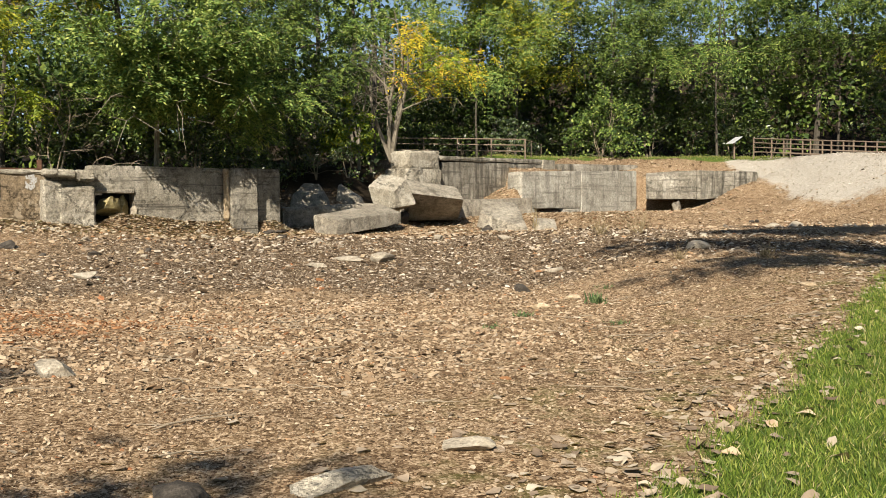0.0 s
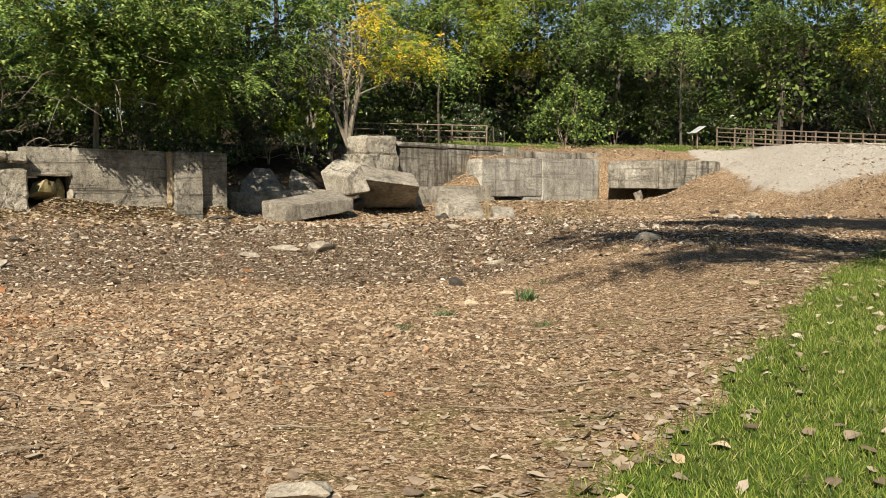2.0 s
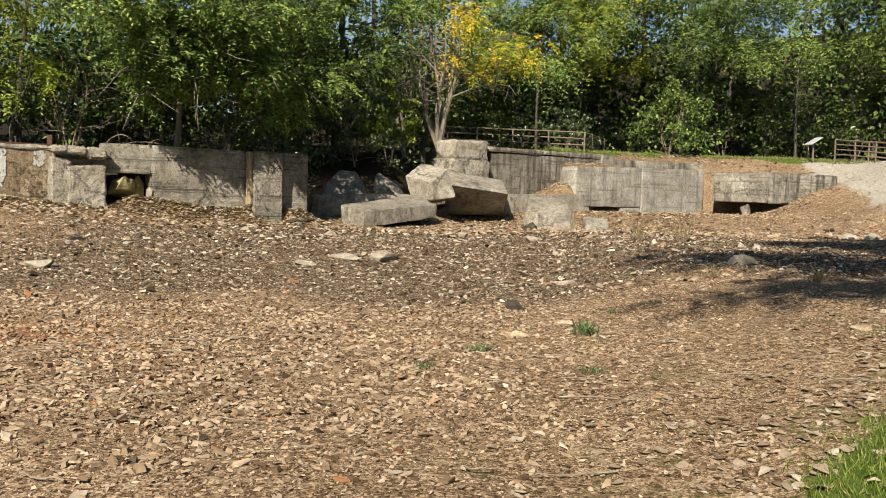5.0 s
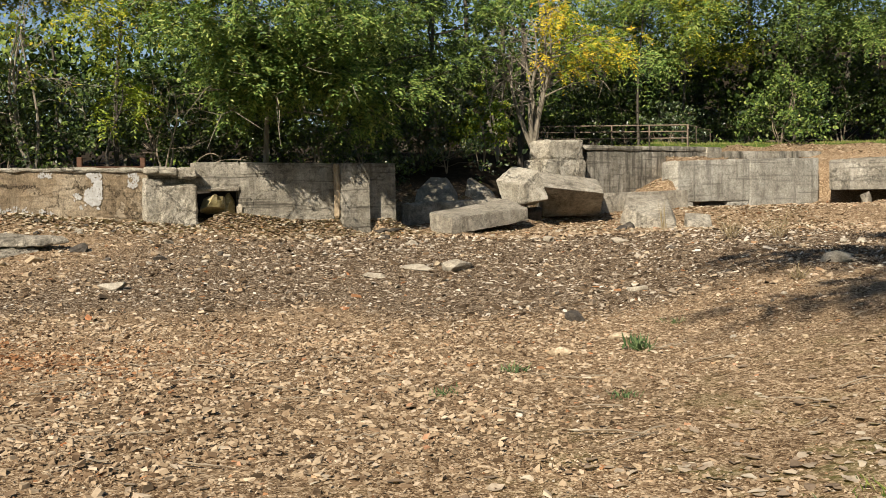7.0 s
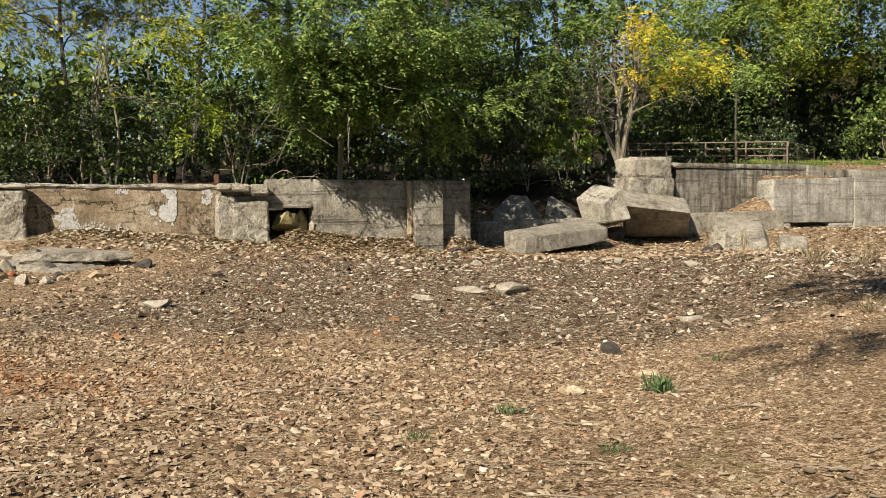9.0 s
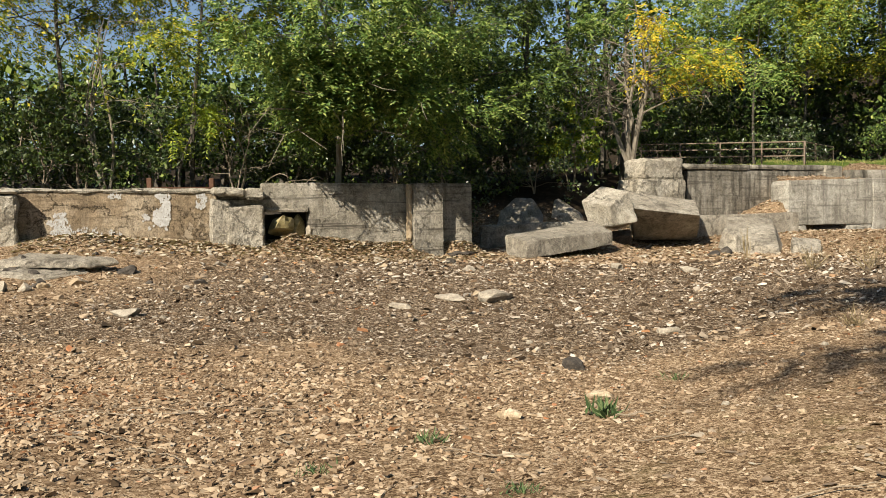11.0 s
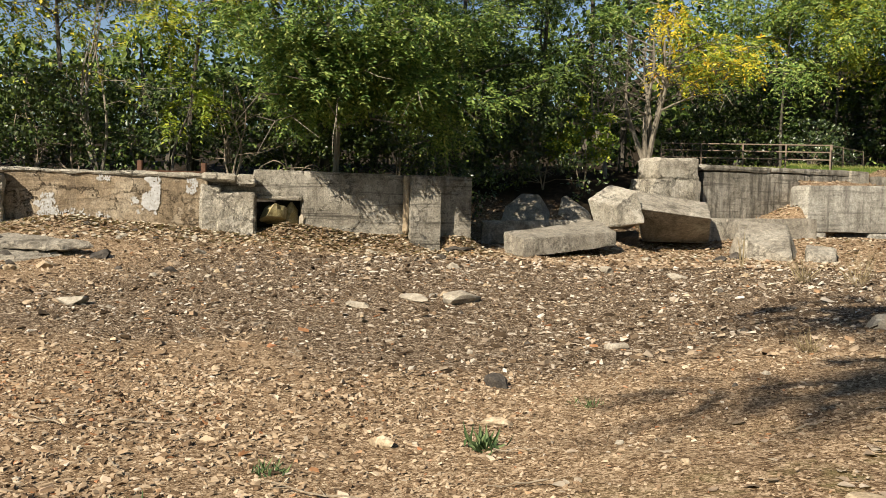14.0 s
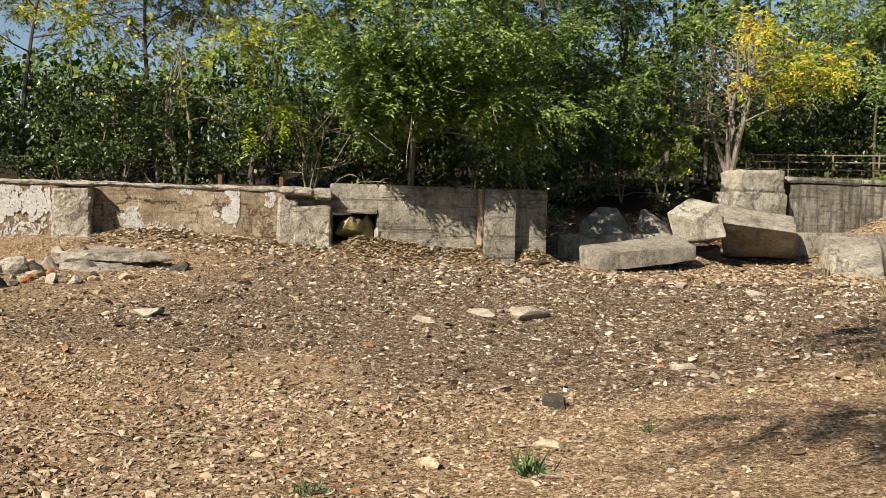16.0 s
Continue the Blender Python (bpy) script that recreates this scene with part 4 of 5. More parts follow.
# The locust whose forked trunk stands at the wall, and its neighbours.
# Boughs and extra leaves over the yard are set by the wall shadow they cast.
tree("locust_tree", "green locust tree with a pale trunk behind the wall", W(-4.37, -1.15, 2.3), 9.2, 4.6, 0.20, 15, M_LOCUST, M_BARK_PALE, 11, 3600, 0.46, lean=(0.0, -0.15), bears=shadow_above_line,
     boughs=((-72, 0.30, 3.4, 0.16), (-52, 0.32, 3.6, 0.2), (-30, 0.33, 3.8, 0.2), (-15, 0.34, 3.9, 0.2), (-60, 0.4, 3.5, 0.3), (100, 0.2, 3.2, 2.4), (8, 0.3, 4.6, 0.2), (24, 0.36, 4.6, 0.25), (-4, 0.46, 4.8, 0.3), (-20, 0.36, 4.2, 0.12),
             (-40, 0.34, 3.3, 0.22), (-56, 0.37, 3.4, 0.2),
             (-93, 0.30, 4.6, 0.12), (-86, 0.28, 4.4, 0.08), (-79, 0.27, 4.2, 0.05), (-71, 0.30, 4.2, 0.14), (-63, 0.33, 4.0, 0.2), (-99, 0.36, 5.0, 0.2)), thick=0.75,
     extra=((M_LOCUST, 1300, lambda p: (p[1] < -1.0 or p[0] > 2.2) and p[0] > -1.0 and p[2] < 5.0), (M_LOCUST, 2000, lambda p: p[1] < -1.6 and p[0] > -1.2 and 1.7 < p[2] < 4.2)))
tree("locust_tree", "tall green locust tree with feathery leaves", W(-4.2, -4.2, 2.4), 12.0, 4.8, 0.26, 17, M_LOCUST, M_BARK, 12, 3000, 0.5, thin=0.2)
tree("locust_tree", "dark green locust tree with drooping boughs", (-4.9, 34.4, 2.3), 11.5, 4.0, 0.22, 16, M_DEEP, M_BARK, 13, 3100, 0.5, lean=(0.1, -0.1))
tree("locust_tree", "dark green locust tree in the hollow", (-2.6, 41.5, 3.6), 11.5, 4.2, 0.2, 15, M_DEEP, M_BARK, 14, 2200, 0.5)
tree("locust_tree", "green locust tree with yellowing leaves", (-8.5, 35.5, 2.6), 12.0, 4.6, 0.3, 14, M_LOCUST, M_BARK, 15, 1300, 0.5, extra=((M_OLIVE, 600, None),))
# Thin autumn trees towards the south-west.
tree("autumn_tree", "thin tree with yellow-green autumn leaves", W(-8.9, -3.2, 2.4), 10.5, 3.0, 0.42, 14, M_OLIVE, M_BARK, 21, 1700, 0.42, thin=0.1, extra=((M_LIME, 600, None), (M_YELLOW, 380, lambda p: p[2] > 6)), thick=0.55)
tree("autumn_tree", "thin tree with olive leaves and bare limbs", W(-12.8, -4.0, 2.4), 11.0, 3.4, 0.42, 13, M_OLIVE, M_BARK, 22, 1500, 0.40, thin=0.2, extra=((M_YELLOW, 300, lambda p: p[2] > 5.5), (M_LIME, 300, None)), thick=0.55)
tree("autumn_tree", "sparse olive tree with sky between its limbs", W(-17.0, -4.5, 2.4), 10.5, 3.4, 0.42, 12, M_OLIVE, M_BARK, 23, 950, 0.40, thin=0.4, extra=((M_YELLOW, 220, lambda p: p[2] > 5), (M_LIME, 250, None)), thick=0.55)
tree("autumn_tree", "sparse olive tree at the end of the wall", W(-22.0, -4.0, 2.4), 9.5, 3.2, 0.42, 12, M_OLIVE, M_BARK, 24, 850, 0.40, thin=0.3, extra=((M_YELLOW, 200, lambda p: p[2] > 5),), thick=0.55)
tree("autumn_tree", "olive tree behind bushes", W(-27.0, -5.0, 2.4), 9.0, 3.4, 0.3, 12, M_OLIVE, M_BARK, 25, 800, 0.40, thin=0.2, thick=0.55)
tree("pale_shrub", "tall many-stemmed shrub with pale bare stems", W(-11.6, -1.6, 2.35), 6.2, 2.2, 0.35, 5, M_OLIVE, M_BARK_PALE, 26, 420, 0.14, "simple", stems=5, thin=0.5, category="shrub")
tree("lime_sapling", "sapling with large lime green leaves", W(-9.4, -1.3, 2.35), 3.4, 0.8, 0.5, 6, M_LIME, M_BARK, 27, 130, 0.42, category="sapling")
tree("bare_shrub", "leafless thorny shrub with grey twigs", W(-7.6, -1.7, 2.35), 3.6, 1.5, 0.2, 5, M_BUSH, M_TWIG, 28, 0, stems=4, category="shrub")
# By the far wall: bare stems and a yellow crown.
tree("yellowing_tree", "many-stemmed pale tree with bare twigs and golden yellow leaves", (2.6, 40.2, 3.75), 7.6, 3.4, 0.34, 7, M_BUSH, M_BARK_PALE, 31, 0, 0.55, stems=5, thick=2.0, thin=0.25,
     extra=((M_YELLOW, 230, lambda p: p[2] > 3.7 and p[0] > 0.2), (M_LIME, 260, lambda p: p[2] > 3.2 and p[0] > 1.2), (M_LOCUST, 240, lambda p: p[2] > 6.2 and p[0] < 0.2)))
tree("green_bush", "round light green bush in front of the hollow", (0.25, 35.6, 2.6), 3.7, 1.2, 0.3, 9, M_LIME, M_TWIG, 32, 2600, 0.15, "simple", stems=3, category="bush", extra=((M_LOCUST, 1800, None),))
tree("bare_shrub", "leafless shrub with crooked pale branches", (0.9, 39.0, 3.3), 6.4, 2.6, 0.3, 6, M_BUSH, M_BARK_PALE, 33, 0, stems=4, thick=1.4, category="shrub")
# On and behind the terrace.
k = 40
for x, y, h, sp, mat in ((9.5, 54.5, 13, 4.8, M_LOCUST), (12.5, 56, 14, 5.0, M_OLIVE), (20, 57.5, 15, 5.4, M_DEEP), (27, 55, 14, 5.2, M_LOCUST),
                         (35, 53, 13.5, 5.0, M_DEEP), (37.0, 43.0, 13, 5.0, M_OLIVE)):
    tree("wood_edge_tree", {M_LOCUST: "dense green tree at the wood's edge", M_OLIVE: "olive green tree turning yellow at the wood's edge", M_DEEP: "dark green tree at the wood's edge"}[mat],
         tree_at(x, y), h, sp, 0.37, 20, mat, M_BARK, k, 2600, 0.66, pairs=4, group="trees at the wood's edge", thick=0.42, extra=((M_LIME if mat is M_OLIVE or x == 9.5 else M_LOCUST, 700, lambda p: p[2] > 6.5),))
    k += 1
tree("green_bush", "broad bright green bush beside the railing", tree_at(17.6, 52.3), 4.2, 2.6, 0.05, 10, M_DEEP, M_TWIG, 50, 3000, 0.2, "simple", stems=4, category="bush", extra=((M_LOCUST, 900, None),))
tree("green_bush", "dark bush beside the railing", tree_at(10.6, 50.0), 2.6, 1.6, 0.05, 8, M_BUSH, M_TWIG, 51, 1700, 0.16, "simple", stems=4, category="bush")
# Honeysuckle thicket behind the wall.
bush = None
rngb = random.Random(5)
for n in range(15):
    u, s = -30 + n * 2.0 + rngb.uniform(-0.5, 0.5), -2.6 - rngb.uniform(0, 1.6)
    at = W(u, s, 2.3)
    if n % 5 == 0:
        bush = tree("honeysuckle_bush", "dense dark honeysuckle bush behind the wall", at, 3.6, 1.9, 0.05, 9, M_BUSH, M_TWIG, 60 + n, 2600, 0.14, "simple", stems=4, group="bushes behind the wall", category="bush", extra=((M_DEEP, 1200, None),))
    else:
        copy_thing(bush, pose(at.x, at.y, at.z, 0, 0, rngb.uniform(0, 360)))
for x, y in ((-2.4, 36.2), (-5.5, 37.5), (-1.2, 35.0), (-4.2, 33.4)):
    copy_thing(bush, pose(x, y, gz(x, y) - 0.1, 0, 0, rngb.uniform(0, 360)))
# Dark undergrowth in the shade of the wood.
for n in range(14):
    x, y = (1.0 + 2.8 * n, 61.0 - 0.012 * (n - 4) ** 2 * (n > 4) * 9) if n < 12 else (38.5 + 1.3 * (n - 12), 50.0 - 5.0 * (n - 12))
    copy_thing(bush, pose(x, y + rngb.uniform(-1, 1), gz(x, y) - 0.3, 0, 0, rngb.uniform(0, 360)) @ Matrix.Scale(rngb.uniform(1.5, 1.9), 4))


# Far woods that close the view.
def far_woods():
    rng = np.random.default_rng(77)
    ps = []
    bm = bmesh.new()
    for n in range(120):
        f = n / 119
        ang = radians(165 - 165 * f + rng.uniform(-1, 1))
        rad = 72 + rng.uniform(-6, 14) if f > 0.45 else 58 + rng.uniform(-4, 12)
        x, y = rad * math.cos(ang) + 4, rad * math.sin(ang) * (0.93 if f > 0.4 else 0.85) - 2
        h = rng.uniform(12.5, 17) if f > 0.42 else rng.uniform(5, 8)
        z0 = gz(x, y)
        tube(bm, [Vector((x, y, z0 - 0.3)), Vector((x + 0.3, y, z0 + h * 0.5)), Vector((x, y, z0 + h * 0.9))], [0.22, 0.15, 0.05], 5)
        m = 900
        c = rng.normal(0, 1, (m, 3))
        c = unit(c) * rng.uniform(0.35, 1, (m, 1)) ** 0.5
        lump = 1 + 0.25 * np.sin(c[:, :1] * 5 + n) * np.sin(c[:, 2:] * 6)
        ps.append(np.array((x, y, z0 + 0.8 + h * 0.5)) + c * lump * np.array((3.4, 3.0, h * 0.52)))
    p = np.concatenate(ps)
    args = simple_leaves(rng, p, 0.42)
    ob = place("far_woods", leaf_mesh("far_woods", *args), M_DEEP)
    tagged(ob, "far belt of dark green woodland behind the ruins", "woods", kind="stuff")
    part("far_trunks", bm, M_BARK, ob)


far_woods()

# Trees on the near side, whose shadows fall into the yard.
tree("shade_tree", "tall tree with a high open crown on the lawn", tree_at(3.0, -8.7), 19, 5.0, 0.58, 12, M_OLIVE, M_BARK, 81, 520, 0.55, thin=0.45, group="trees on the lawn", boughs=((150, 0.7, 4.6, 0.1), (125, 0.8, 4.5, 0.1)))
tree("shade_tree", "tall tree with a high open crown on the lawn", tree_at(7.0, -4.6), 20, 5.2, 0.55, 13, M_OLIVE, M_BARK, 82, 2700, 0.65, thin=0.15, group="trees on the lawn")
tree("shade_tree", "tall tree with a high crown on the lawn", tree_at(13.5, 5.0), 17, 5.0, 0.45, 14, M_LOCUST, M_BARK, 83, 1500, 0.6, group="trees on the lawn")
tree("shade_tree", "small tree beside the yard", tree_at(-8.4, -11.0), 9.5, 2.6, 0.4, 10, M_OLIVE, M_BARK, 84, 260, 0.5, thin=0.2, group="trees on the lawn")
tree("shade_tree", "small tree beside the yard", tree_at(-6.2, -13.1), 9.2, 2.8, 0.4, 10, M_OLIVE, M_BARK, 85, 340, 0.5, thin=0.1, group="trees on the lawn")


# ---- litter on the ground ----
def allowed(x, y):
    """Where litter may lie: not on the lawn, not inside walls, not behind them."""
    ok = (grass_side(x, y) < 0.1) | (y > 19)
    u = (x - WALL_END.x) * WU.x + (y - WALL_END.y) * WU.y
    s = (x - WALL_END.x) * WN.x + (y - WALL_END.y) * WN.y
    ok &= ~((u < 0.1) & (s < 0.02))
    ok &= (white_zone(x, y) < 0.5 + 0.45 * np.sin(x * 2.3 + 1.7 * np.sin(y * 1.9))) & (shaded_duff_zone(x, y) < 0.9)
    return ok


def chips(name, rng, x, y, r, flat, mat, label):
    """Angular chips lying as they fell: four-sided, with a blunt slanting top."""
    m = len(x)
    z = ground_full(x, y)
    a0 = rng.uniform(0, 6.283, (m, 1))
    ang = np.arange(4)[None, :] * 1.5708 + rng.uniform(-0.45, 0.45, (m, 4))
    rad = r[:, None] * rng.uniform(0.65, 1.3, (m, 4))
    lx, ly = rad * np.cos(ang) * rng.uniform(1.0, 1.7, (m, 1)), rad * np.sin(ang) * 0.75
    px, py = lx * np.cos(a0) - ly * np.sin(a0), lx * np.sin(a0) + ly * np.cos(a0)
    tx, ty = rng.normal(0, 0.2, (m, 1)), rng.normal(0, 0.2, (m, 1))
    h = (r * rng.uniform(0.25, 0.85, m) * flat)[:, None] + 0.002
    base = np.stack((x[:, None] + px, y[:, None] + py, z[:, None] - 0.004 + px * tx + py * ty + (np.abs(tx) + np.abs(ty)) * r[:, None] * 0.5), -1)
    mid = base.mean(1, keepdims=True)
    top = mid + (base - mid) * rng.uniform(0.6, 0.95, (m, 4, 1)) + rng.normal(0, 0.12, (m, 1, 3)) * r[:, None, None] * np.array((1, 1, 0))
    slant = np.stack((rng.normal(0, 0.13, m), rng.normal(0, 0.13, m)), -1)
    top[:, :, 2] += h * rng.uniform(0.75, 1.25, (m, 4)) + px * slant[:, :1] + py * slant[:, 1:] + 0.3 * r[:, None] * np.abs(slant).sum(1, keepdims=True)
    v = np.concatenate((base, top), 1)
    cell = [4, 5, 6, 7, 0, 1, 5, 4, 1, 2, 6, 5, 2, 3, 7, 6, 3, 0, 4, 7]
    loops = (np.arange(m)[:, None] * 8 + np.array(cell)[None, :]).ravel()
    me = raw_mesh(name, v.reshape(-1, 3), loops, np.tile([4, 4, 4, 4, 4], m))
    return tagged(place(name, me, mat), label, "litter", kind="stuff")


def dry_leaves(name, rng, x, y, r, mat, label, lift=0.01):
    """Curled dead leaves, folded along the rib."""
    m = len(x)
    a = rng.uniform(0, 6.283, m)
    d = np.stack((np.cos(a), np.sin(a), rng.normal(0, 0.25, m)), -1)
    n = unit(np.stack((rng.normal(0, 0.3, m), rng.normal(0, 0.3, m), np.ones(m)), -1))
    s = unit(np.cross(d, n))
    p = np.stack((x, y, ground_full(x, y) + lift + r * rng.uniform(0.05, 0.3, m)), -1)
    L, wd, curl = (r * 1.0)[:, None], (r * rng.uniform(0.5, 0.8, m))[:, None], (r * rng.uniform(0.05, 0.35, m))[:, None]
    up = np.array((0, 0, 1.0))
    v = np.stack((p - d * L, p - d * L * 0.2 + s * wd + up * curl, p + d * L + up * curl * 0.4, p - d * L * 0.2 - s * wd + up * curl,
                  p - d * L * 0.25, p + d * L * 0.45 + s * wd * 0.7 + up * curl * 0.7, p + d * L * 0.45 - s * wd * 0.7 + up * curl * 0.7), 1)
    cell = [0, 4, 1, 1, 4, 5, 5, 4, 2, 2, 4, 6, 6, 4, 3, 3, 4, 0]
    loops = (np.arange(m)[:, None] * 7 + np.array(cell)[None, :]).ravel()
    me = raw_mesh(name, v.reshape(-1, 3), loops, np.full(m * 6, 3))
    return tagged(place(name, me, mat), label, "leaf litter", kind="stuff")


def leaf_sheets(name, rng, x, y, r, lift, tilt, mat):
    """Whole dead leaves: pointed ovals with wavy rims, curled along and across the rib."""
    m = len(x)
    a = rng.uniform(0, 6.283, m)
    d = unit(np.stack((np.cos(a), np.sin(a), rng.normal(0, tilt, m)), -1))
    n = unit(np.stack((rng.normal(0, tilt, m), rng.normal(0, tilt, m), np.ones(m)), -1))
    s = unit(np.cross(d, n))
    n = np.cross(s, d)
    p = np.stack((x, y, ground_full(x, y) + lift + r * rng.uniform(0.05, 0.25, m)), -1)
    wide, cross, along = (rng.uniform(0.5, 0.85, m) * r)[:, None], (rng.uniform(-0.15, 0.32, m) * r)[:, None], (rng.uniform(-0.25, 0.32, m) * r)[:, None]
    rows = []
    for k, (f, w) in enumerate(((-1, 0.06), (-0.6, 0.72), (-0.15, 1.0), (0.35, 0.78), (0.72, 0.4), (1.05, 0.03))):
        mid = p + d * f * r[:, None] + n * along * f * f
        for sg in (-1, 0, 1):
            wob = w * (1 + rng.uniform(-0.22, 0.22, (m, 1)))
            rows.append(mid + s * sg * wide * wob + n * cross * abs(sg) * w * w)
    v = np.stack(rows, 1)
    cell = [q for k in range(5) for q in (3 * k, 3 * k + 1, 3 * k + 4, 3 * k + 3, 3 * k + 1, 3 * k + 2, 3 * k + 5, 3 * k + 4)]
    loops = (np.arange(m)[:, None] * 18 + np.array(cell)[None, :]).ravel()
    return raw_mesh(name, v.reshape(-1, 3), loops, np.full(m * 10, 4))


rng = np.random.default_rng(4)
fields = ((-4.0, 5.0, -3.8, 2.5, 66000, 0.0048, 0.0185, 1.8), (-8, 8.5, 1.5, 9.0, 52000, 0.009, 0.033, 1.7), (-6.5, 3.2, 0.5, 9.0, 6000, 0.020, 0.046, 1.8),
          (-15, 13, 8.5, 20, 46000, 0.012, 0.044, 1.8), (-20, 27, 20, 43, 40000, 0.028, 0.085, 1.7), (9, 27, 40, 54, 9000, 0.03, 0.09, 1.7), (-9, 8, 9, 21, 1200, 0.045, 0.09, 1.8))
xs, ys, rs = [], [], []
for x0, x1, y0, y1, many, r0, r1, ease in fields:
    xs.append(rng.uniform(x0, x1, many)), ys.append(rng.uniform(y0, y1, many))
    rs.append(r0 + (r1 - r0) * rng.uniform(0, 1, many) ** ease)
X, Y, R = np.concatenate(xs), np.concatenate(ys), np.concatenate(rs)
patchy = 0.75 + 0.35 * np.sin(X * 1.7 + 2.0 * np.sin(Y * 1.3)) * np.sin(Y * 2.3 + 1.6 * np.sin(X * 0.9)) + 0.3 * np.sin(X * 5.1 + Y) * np.sin(Y * 6.3 - X)
ok = allowed(X, Y) & (rng.uniform(0, 1, len(X)) < patchy) & ((X > -4.2 - 0.3 * (Y - 2)) | (Y > 9))
X, Y, R = X[ok], Y[ok], R[ok]
ok = (lawn_zone(X, Y) < 0.4) | (Y < 30)
X, Y, R = X[ok], Y[ok], R[ok]
R = np.where((Y > 1.5) & (Y < 9), R * (0.70 + 0.34 * smooth(3.8, 0.5, X)), R)
R = R * (1 - 0.3 * smooth(-3.5, -0.5, grass_side(X, Y)) * smooth(10, 6, Y))
dk, rd = dark_zone(X, Y) + rng.normal(0, 0.3, len(X)), red_zone(X, Y) + rng.normal(0, 0.25, len(X))
is_dark, is_red = dk > 0.5, rd > 0.55
leafy = (rng.uniform(0, 1, len(X)) < 0.15) & ~is_dark
sel = is_dark & ~is_red
chips("dark_gravel", rng, X[sel], Y[sel], R[sel] * 0.95, 0.6, M_GRAVEL, "dark cinders and pale stone chips in a band")
sel = is_red & ~leafy
chips("red_gravel", rng, X[sel], Y[sel], R[sel], 0.6, M_REDCHIP, "rusty red burnt chips in a patch")
sel = ~is_dark & ~is_red & ~leafy
chips("tan_gravel", rng, X[sel], Y[sel], R[sel], 0.65, M_LITTER, "tan stone and wood chips over the yard")
sel = leafy
dry_leaves("leaf_litter", rng, X[sel], Y[sel], R[sel] * 1.1, M_LITTER, "trodden tan leaf litter over the yard")
m = 11000
x, y = rng.uniform(-5, 14, m), rng.uniform(27, 40, m)
q = rng.uniform(0, 1, m) < 0.45
wu, ws = rng.uniform(-14, 0.5, m), 0.1 + rng.exponential(0.9, m)
x, y = np.where(q, WALL_END.x + WU.x * wu + WN.x * ws, x), np.where(q, WALL_END.y + WU.y * wu + WN.y * ws, y)
sel = allowed(x, y) & (dark_zone(x, y) < 0.45) & (shaded_duff_zone(x, y) < 0.5)
dry_leaves("leaf_drift", rng, x[sel], y[sel], rng.uniform(0.035, 0.10, sel.sum()), M_LEAF, "pale dry leaves drifted against the walls and blocks")
m = 15000
x, y = rng.uniform(-7, 9, m), rng.uniform(-4, 9, m)
sel = (grass_side(x, y) < 0.2) & (grass_side(x, y) > -2.6 - rng.exponential(1.2, m)) & (rng.uniform(0, 1, m) < 0.03 + 1.6 * np.exp(-np.abs(grass_side(x, y) + 0.2) / 0.5))
tagged(place("edge_leaves", leaf_sheets("edge_leaves", rng, x[sel], y[sel], rng.uniform(0.022, 0.055, sel.sum()), 0.002, 0.14, M_EDGELEAF), M_EDGELEAF), "drift of grey-brown dead leaves along the lawn's edge", "leaf litter", kind="stuff")
m = 900
x, y = rng.uniform(0.5, 10, m), rng.uniform(-4, 8, m)
gs = grass_side(x, y)
sel = (gs > 0) & (gs < 4) & (rng.uniform(0, 1, m) < np.exp(-gs / 1.8))
tagged(place("lawn_leaves", leaf_sheets("lawn_leaves", rng, x[sel], y[sel], rng.uniform(0.025, 0.055, sel.sum()), 0.025, 0.3, M_EDGELEAF), M_EDGELEAF), "small dead leaves scattered through the grass", "leaf litter", kind="stuff")
m = 9000
x, y = rng.uniform(20, 30, m), rng.uniform(28, 47, m)
sel = white_zone(x, y) > rng.uniform(0.2, 1.0, m)
chips("road_stone", rng, x[sel], y[sel], rng.uniform(0.02, 0.05, sel.sum()), 0.6, M_PALECHIP, "white crushed stone on the sloping road")


# ---- lawn ----
def lawn(rng, many, x0, x1, y0, y1, tall, far, label):
    x, y = rng.uniform(x0, x1, many), rng.uniform(y0, y1, many)
    g = grass_side(x, y)
    ok = (g > rng.normal(0.06, 0.10, many)) & (g < far)
    x, y = x[ok], y[ok]
    m = len(x)
    p = np.stack((x, y, ground_full(x, y) - 0.01), -1)
    d = unit(np.stack((rng.normal(0, 0.55, m), rng.normal(0, 0.55, m), np.ones(m)), -1))
    n = unit(np.stack((rng.normal(0, 1, m), rng.normal(0, 1, m), rng.normal(0, 0.2, m)), -1))
    L = tall * rng.uniform(0.5, 1.35, m)
    tagged(place("lawn_grass", leaf_mesh("lawn_grass", p, d, n, L, 0.0045 + 0.03 * L), M_GRASS), label, "grass", kind="stuff")


lawn(rng, 215000, 0.5, 8.0, -4.0, 5.5, 0.065, 3.0, "mown bright green grass beside the yard")
lawn(rng, 40000, 6, 22, 3, 22, 0.09, 5.0, "mown green grass running along the yard")


def terrace_grass(rng, many):
    x, y = rng.uniform(4, 30, many), rng.uniform(40, 58, many)
    ok = lawn_zone(x, y) > 0.4
    x, y = x[ok], y[ok]
    m = len(x)
    p = np.stack((x, y, ground_full(x, y) - 0.01), -1)
    d = unit(np.stack((rng.normal(0, 0.4, m), rng.normal(0, 0.4, m), np.ones(m)), -1))
    n = unit(np.stack((rng.normal(0, 1, m), rng.normal(0, 1, m), np.zeros(m)), -1))
    L = 0.16 * rng.uniform(0.5, 1.3, m)
    tagged(place("terrace_grass", leaf_mesh("terrace_grass", p, d, n, L, 0.03), M_TERRACE), "short grass on the terrace above the walls", "grass", kind="stuff")


terrace_grass(rng, 22000)


